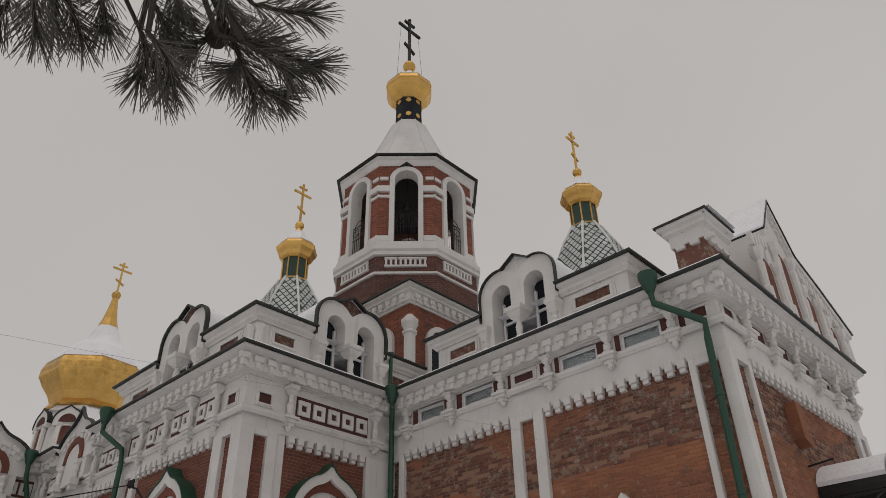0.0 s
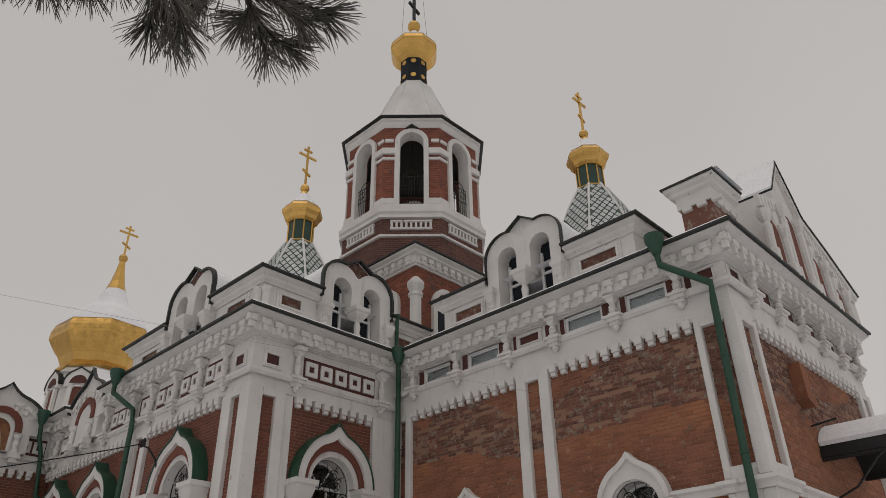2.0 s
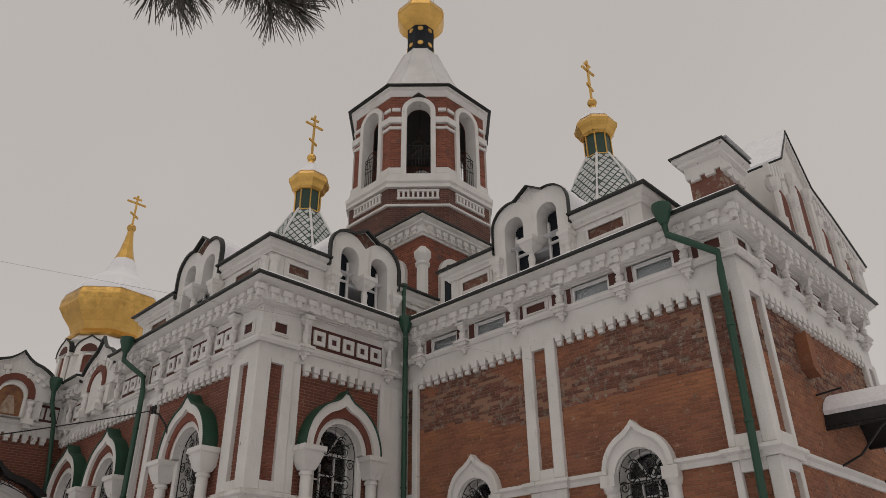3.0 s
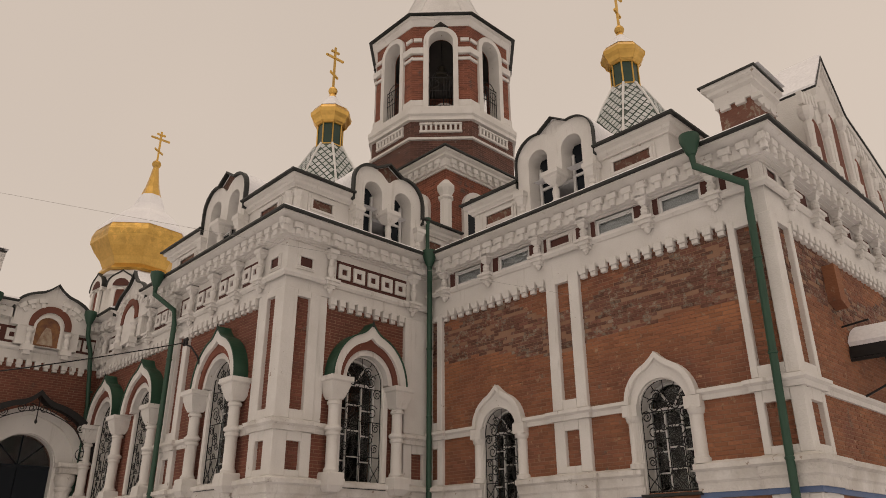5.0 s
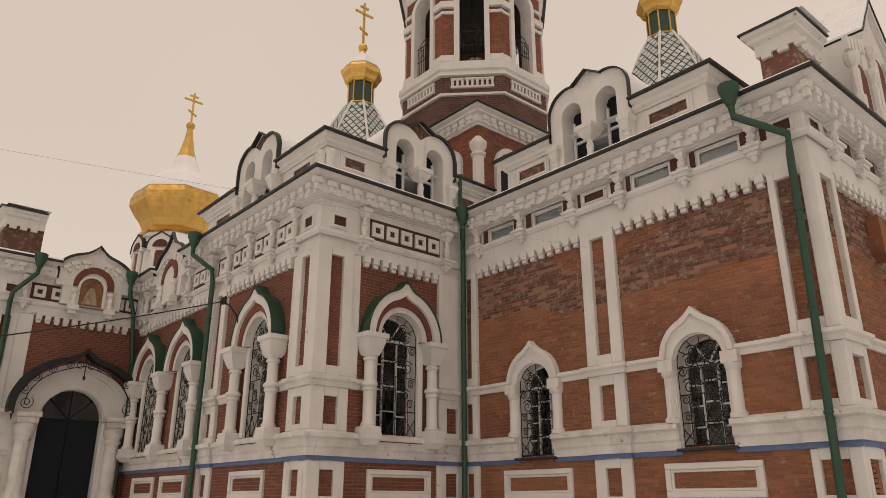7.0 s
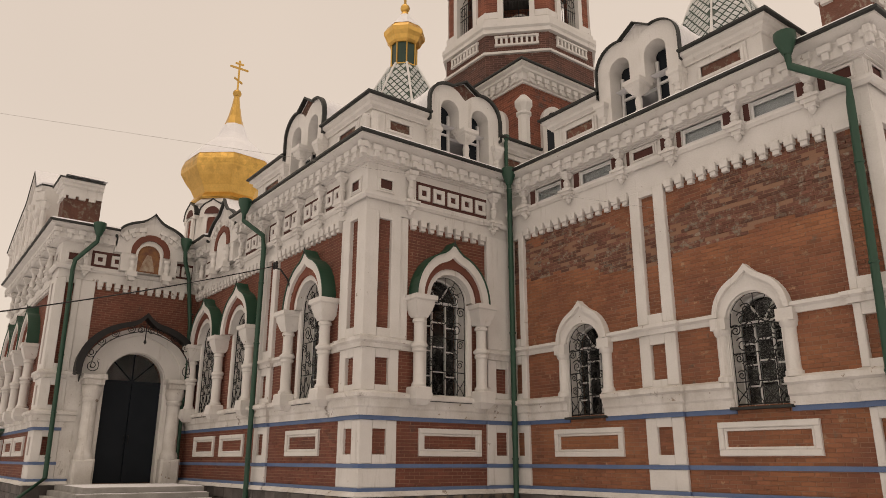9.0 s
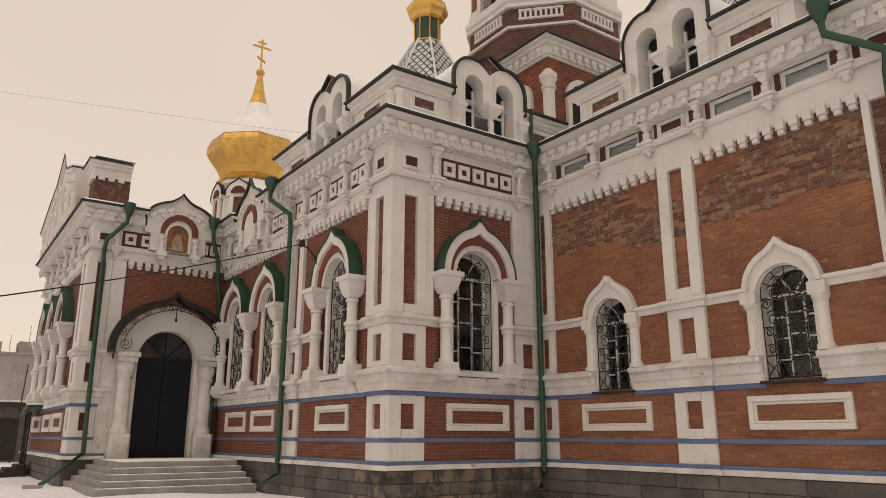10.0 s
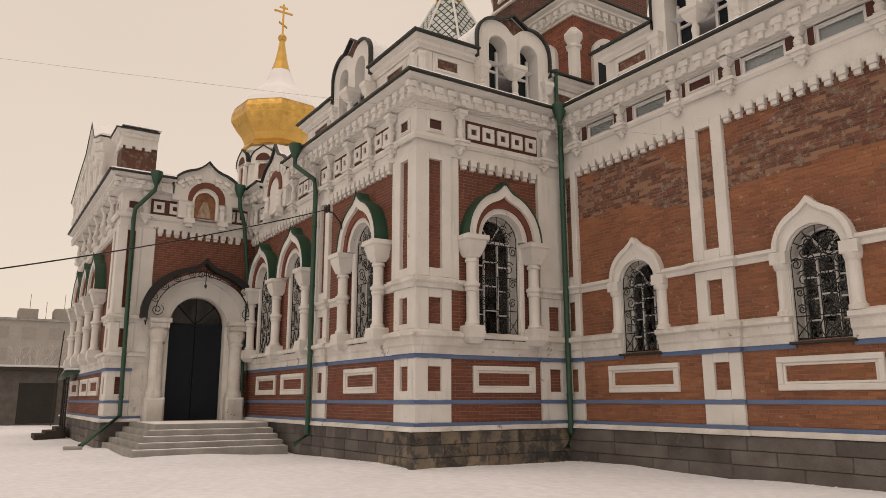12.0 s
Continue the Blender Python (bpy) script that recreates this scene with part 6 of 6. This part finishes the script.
# ---- pine branch ----
pine = thing("pine_tree", "pine with dark frosted needle clusters on a hanging branch", "tree")
trunk = part("trunk", lathe(bm0(), [(0.2, -0.1), (0.17, 1.0), (0.15, 4.0), (0.1, 7.5), (0.03, 9.0)], 12, 15.4, -14.9), BARK, pine, smooth=True)
bm = bm0()
LIMB = [(15.4, -14.9, 5.2), (14.6, -13.9, 4.6), (12.723, -12.183, 3.183), (12.744, -12.141, 2.721)]
tube(bm, LIMB, 0.02, 7)
INNER = [[(12.648, -12.276, 2.509), (12.615, -12.256, 2.475), (12.587, -12.232, 2.444)],
        [(12.608, -12.306, 2.503), (12.581, -12.282, 2.474), (12.557, -12.289, 2.449)],
        [(12.626, -12.274, 2.531), (12.616, -12.211, 2.514), (12.591, -12.172, 2.483)],
        [(12.656, -12.179, 2.581), (12.62, -12.164, 2.547), (12.599, -12.141, 2.522)],
        [(12.684, -12.176, 2.557), (12.649, -12.102, 2.51), (12.629, -12.062, 2.48), (12.608, -12.028, 2.447)],
        [(12.627, -12.096, 2.533), (12.607, -12.067, 2.507), (12.578, -12.058, 2.475)],
        [(12.738, -12.114, 2.418), (12.733, -12.075, 2.402), (12.715, -12.051, 2.376)],
        [(12.732, -12.145, 2.526), (12.71, -12.092, 2.495), (12.703, -12.071, 2.483)],
        [(12.608, -12.272, 2.551), (12.593, -12.23, 2.532), (12.561, -12.205, 2.497)]]
OUTER = [[(12.786, -12.043, 2.587), (12.722, -11.998, 2.521), (12.697, -12.02, 2.507), (12.68, -12.025, 2.493)],
        [(12.694, -11.986, 2.555), (12.697, -11.946, 2.542), (12.68, -11.908, 2.511), (12.662, -11.871, 2.477)],
        [(12.783, -12.023, 2.45), (12.815, -11.954, 2.45), (12.837, -11.9, 2.444), (12.85, -11.872, 2.44)],
        [(12.805, -12.051, 2.561), (12.807, -11.983, 2.541), (12.832, -11.937, 2.541), (12.854, -11.905, 2.544)],
        [(12.771, -11.98, 2.457), (12.763, -11.965, 2.444), (12.744, -11.972, 2.43)],
        [(12.727, -11.934, 2.474), (12.727, -11.894, 2.455), (12.735, -11.872, 2.451)],
        [(12.754, -12.115, 2.563), (12.729, -12.084, 2.535), (12.719, -12.07, 2.523)],
        [(12.81, -11.992, 2.437), (12.824, -11.934, 2.424), (12.828, -11.907, 2.415)],
        [(12.771, -12.018, 2.464), (12.789, -11.982, 2.465), (12.81, -11.953, 2.471)],
        [(12.825, -12.058, 2.535), (12.801, -12.028, 2.507), (12.792, -11.999, 2.49)]]
SHOOTS = [[Vector(p) for p in q] for q in INNER + OUTER]
for q in SHOOTS:
    tube(bm, [Vector(LIMB[-1])] + q[:1], 0.005, 5)
    tube(bm, q, 0.004, 5)
part("limb", bm, BARK, pine)
part("cone", lathe(bm0(), [(0.004, -0.028), (0.016, -0.02), (0.022, -0.004), (0.02, 0.012), (0.01, 0.024), (0.003, 0.028)], 10), BARK, pine, "small dark pine cone", Matrix.Translation(OUTER[0][1]), smooth=True)
rng = random.Random(7)
verts, faces = [], []
for s in SHOOTS:
    pts = [Vector(p) for p in s]
    n = len(pts) - 1
    for q in range(155):
        t = 1 - (rng.random() ** 1.25) * (0.72 if n > 2 else 0.85)
        i = min(int(t * n), n - 1)
        base = pts[i].lerp(pts[i + 1], t * n - i)
        ax = (pts[i + 1] - pts[i]).normalized()
        side = ax.orthogonal().normalized()
        a = rng.random() * 2 * math.pi
        side = side * math.cos(a) + ax.cross(side) * math.sin(a)
        k = radians(rng.uniform(25, 58) * (0.45 if t > 0.97 else 1))
        d = ax * math.cos(k) + side * math.sin(k)
        ln = rng.uniform(0.05, 0.074)
        bend = Vector((0, 0, -1)) * rng.uniform(0.0, 0.10)
        w = rng.uniform(0.0006, 0.0009)
        u = d.orthogonal().normalized() * w
        v = d.cross(u).normalized() * w
        mid, tip = base + d * ln * 0.9, base + (d + bend).normalized() * ln
        b = len(verts)
        for o in (u, -0.5 * u + 0.87 * v, -0.5 * u - 0.87 * v):
            verts.append(base + o)
        for o in (u, -0.5 * u + 0.87 * v, -0.5 * u - 0.87 * v):
            verts.append(mid + o)
        verts.append(tip)
        for e in range(3):
            f2 = (e + 1) % 3
            faces.append((b + e, b + f2, b + 3 + f2, b + 3 + e))
            faces.append((b + 3 + e, b + 3 + f2, b + 6))
me = bpy.data.meshes.new("needles")
me.from_pydata([tuple(v) for v in verts], [], faces)
me.materials.append(NEEDLE)
nd = new("needles", me)
nd.parent = pine
tagged(nd, "dark green pine needles", kind="stuff")

# ---- crumbs of snow thrown up along the plinth, and the stone under a downpipe ----
rng = random.Random(21)
bm = bm0()
for x0, y0, x1, y1, n in ((-5.0, -4.44, 0.1, -4.44, 110), (0.1, -4.44, 0.1, -0.2, 150), (0.2, -0.12, 7.5, -0.12, 60)):
    for _ in range(n):
        t, off = rng.random() ** 0.8, abs(rng.gauss(0.0, 0.2)) + 0.01
        dx, dy = x1 - x0, y1 - y0
        ln = math.hypot(dx, dy)
        x, y = x0 + dx * t + dy / ln * off, y0 + dy * t - dx / ln * off
        r = rng.uniform(0.006, 0.026)
        mat = pose(x, y, gz(x, y) + r * 0.1, rng.uniform(0, 60), rng.uniform(0, 60), rng.uniform(0, 360))
        bmesh.ops.create_icosphere(bm, subdivisions=1, radius=r, matrix=mat @ Matrix.Diagonal((1.3, rng.uniform(0.7, 1.1), 0.6, 1.0)))
crumbs = part("snow_crumbs", bm, SNOW, None)
tagged(crumbs, "loose crumbs of snow scattered along the stone plinth", "snow", kind="stuff")
block = part("splash_stone", soft_box(bm0(), -0.25, 0.22, -0.16, 0.16, -0.1, 0.11, 0.03), CONCRETE, None, "", POSE["P"] @ pose(-0.92, -1.12, gz(-8.78, -9.67)))
tagged(block, "rough grey stone block under the downpipe's mouth", "stone")

# ---- plinth stones ----
def stone_block():
    return soft_box(bm0(), 0, 1, -0.15, 0.0, 0, 1, 0.018)


rs = random.Random(3)
for k in "FABR":
    ln = WALLS[k][3]
    for row in range(-1, 3):
        u = -0.15 if k in "B" else 0.0
        end = ln + (0.15 if k in "FA" else 0)
        while u < end - 0.05:
            w = min(rs.uniform(0.5, 0.95) if k != "R" else rs.uniform(0.9, 1.7), end - u)
            if end - u - w < 0.25:
                w = end - u
            near = (k == "B") or (k == "A" and u > 9.8)
            mat = STONE_BARE if near else STONE
            m = POSE[k] @ pose(u + 0.006, rs.uniform(-0.008, 0.012), 0.262 * row - 0.03) @ Matrix.Diagonal((w - 0.012, 1, 0.25, 1))
            piece("stone|" + mat.name, stone_block, mat, church, m, "brown bare stone block" if near else "dark grey stone block")
            u += w

# ---- bricks ----
def holes_at(k, z):
    out = []
    for c, s, zz, h in ARCHES[k]:
        if s < z <= zz:
            out.append((c - h, c + h))
        elif zz < z < zz + h:
            w = math.sqrt(h * h - (z - zz) ** 2)
            out.append((c - w, c + w))
    return out


def bricks(k, mats, single=None):
    """Courses of bricks over a wall; those inside single = (u0, u1, z0, z1) are pieces of their own."""
    L, H, J = 0.25, 0.065, 0.011
    ln = WALLS[k][3]
    r = random.Random(ord(k))
    data = {m.name: ([], [], m) for m in mats.values()}
    first, count = {}, 0
    z, row = 0.94, 0
    while z < SPLIT[k]:
        zc, gaps = z + H / 2, sorted(holes_at(k, z + H / 2))
        u = -L / 2 * (row % 2) - 0.1
        while u < ln:
            a, b = max(u, START[k]), min(u + L, ln)
            for g0, g1 in gaps:
                if g0 < a < g1:
                    a = g1
                if g0 < b < g1:
                    b = g0
                if a <= g0 and b >= g1 and g1 > g0 and b - a > 0.01:
                    b = g0
            if b - a > 0.03:
                p = r.uniform(0.003, 0.010)
                mat = mats["main"]
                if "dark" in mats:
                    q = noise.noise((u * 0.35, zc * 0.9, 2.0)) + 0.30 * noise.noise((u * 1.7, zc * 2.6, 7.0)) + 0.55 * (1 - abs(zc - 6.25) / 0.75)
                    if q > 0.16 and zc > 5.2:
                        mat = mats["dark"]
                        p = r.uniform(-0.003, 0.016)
                if single and b - a > L - 0.001 and single[0] < a and b < single[1] and single[2] < z < single[3] and count < 300:
                    if mat.name not in first:
                        first[mat.name] = part("brick", soft_box(bm0(), 0, L, -0.008, 0.006, 0, H, 0.004), mat, walls[k], "", pose(a, 0, z))
                    else:
                        share(first[mat.name], walls[k], pose(a, 0.008 - p, z))
                    count += 1
                else:
                    vs, fs, _ = data[mat.name]
                    i = len(vs)
                    c = 0.004
                    vs += [(a, 0.002, z), (b, 0.002, z), (b, 0.002, z + H), (a, 0.002, z + H),
                           (a + c, -p, z + c), (b - c, -p, z + c), (b - c, -p, z + H - c), (a + c, -p, z + H - c)]
                    fs += [(i + 4, i + 5, i + 6, i + 7), (i, i + 1, i + 5, i + 4), (i + 1, i + 2, i + 6, i + 5), (i + 2, i + 3, i + 7, i + 6), (i + 3, i, i + 4, i + 7)]
            u += L + J
        z += H + J
        row += 1
    for name, (vs, fs, mat) in data.items():
        if vs:
            me = bpy.data.meshes.new("brickwork")
            me.from_pydata(vs, [], fs)
            me.materials.append(mat)
            o = new("brickwork", me)
            o.parent = walls[k]
            tagged(o, "courses of weathered brick" if mat is BRICK_DARK else "courses of brick", kind="stuff")


for k in "FPAB":
    bricks(k, {"main": BRICK_RED})
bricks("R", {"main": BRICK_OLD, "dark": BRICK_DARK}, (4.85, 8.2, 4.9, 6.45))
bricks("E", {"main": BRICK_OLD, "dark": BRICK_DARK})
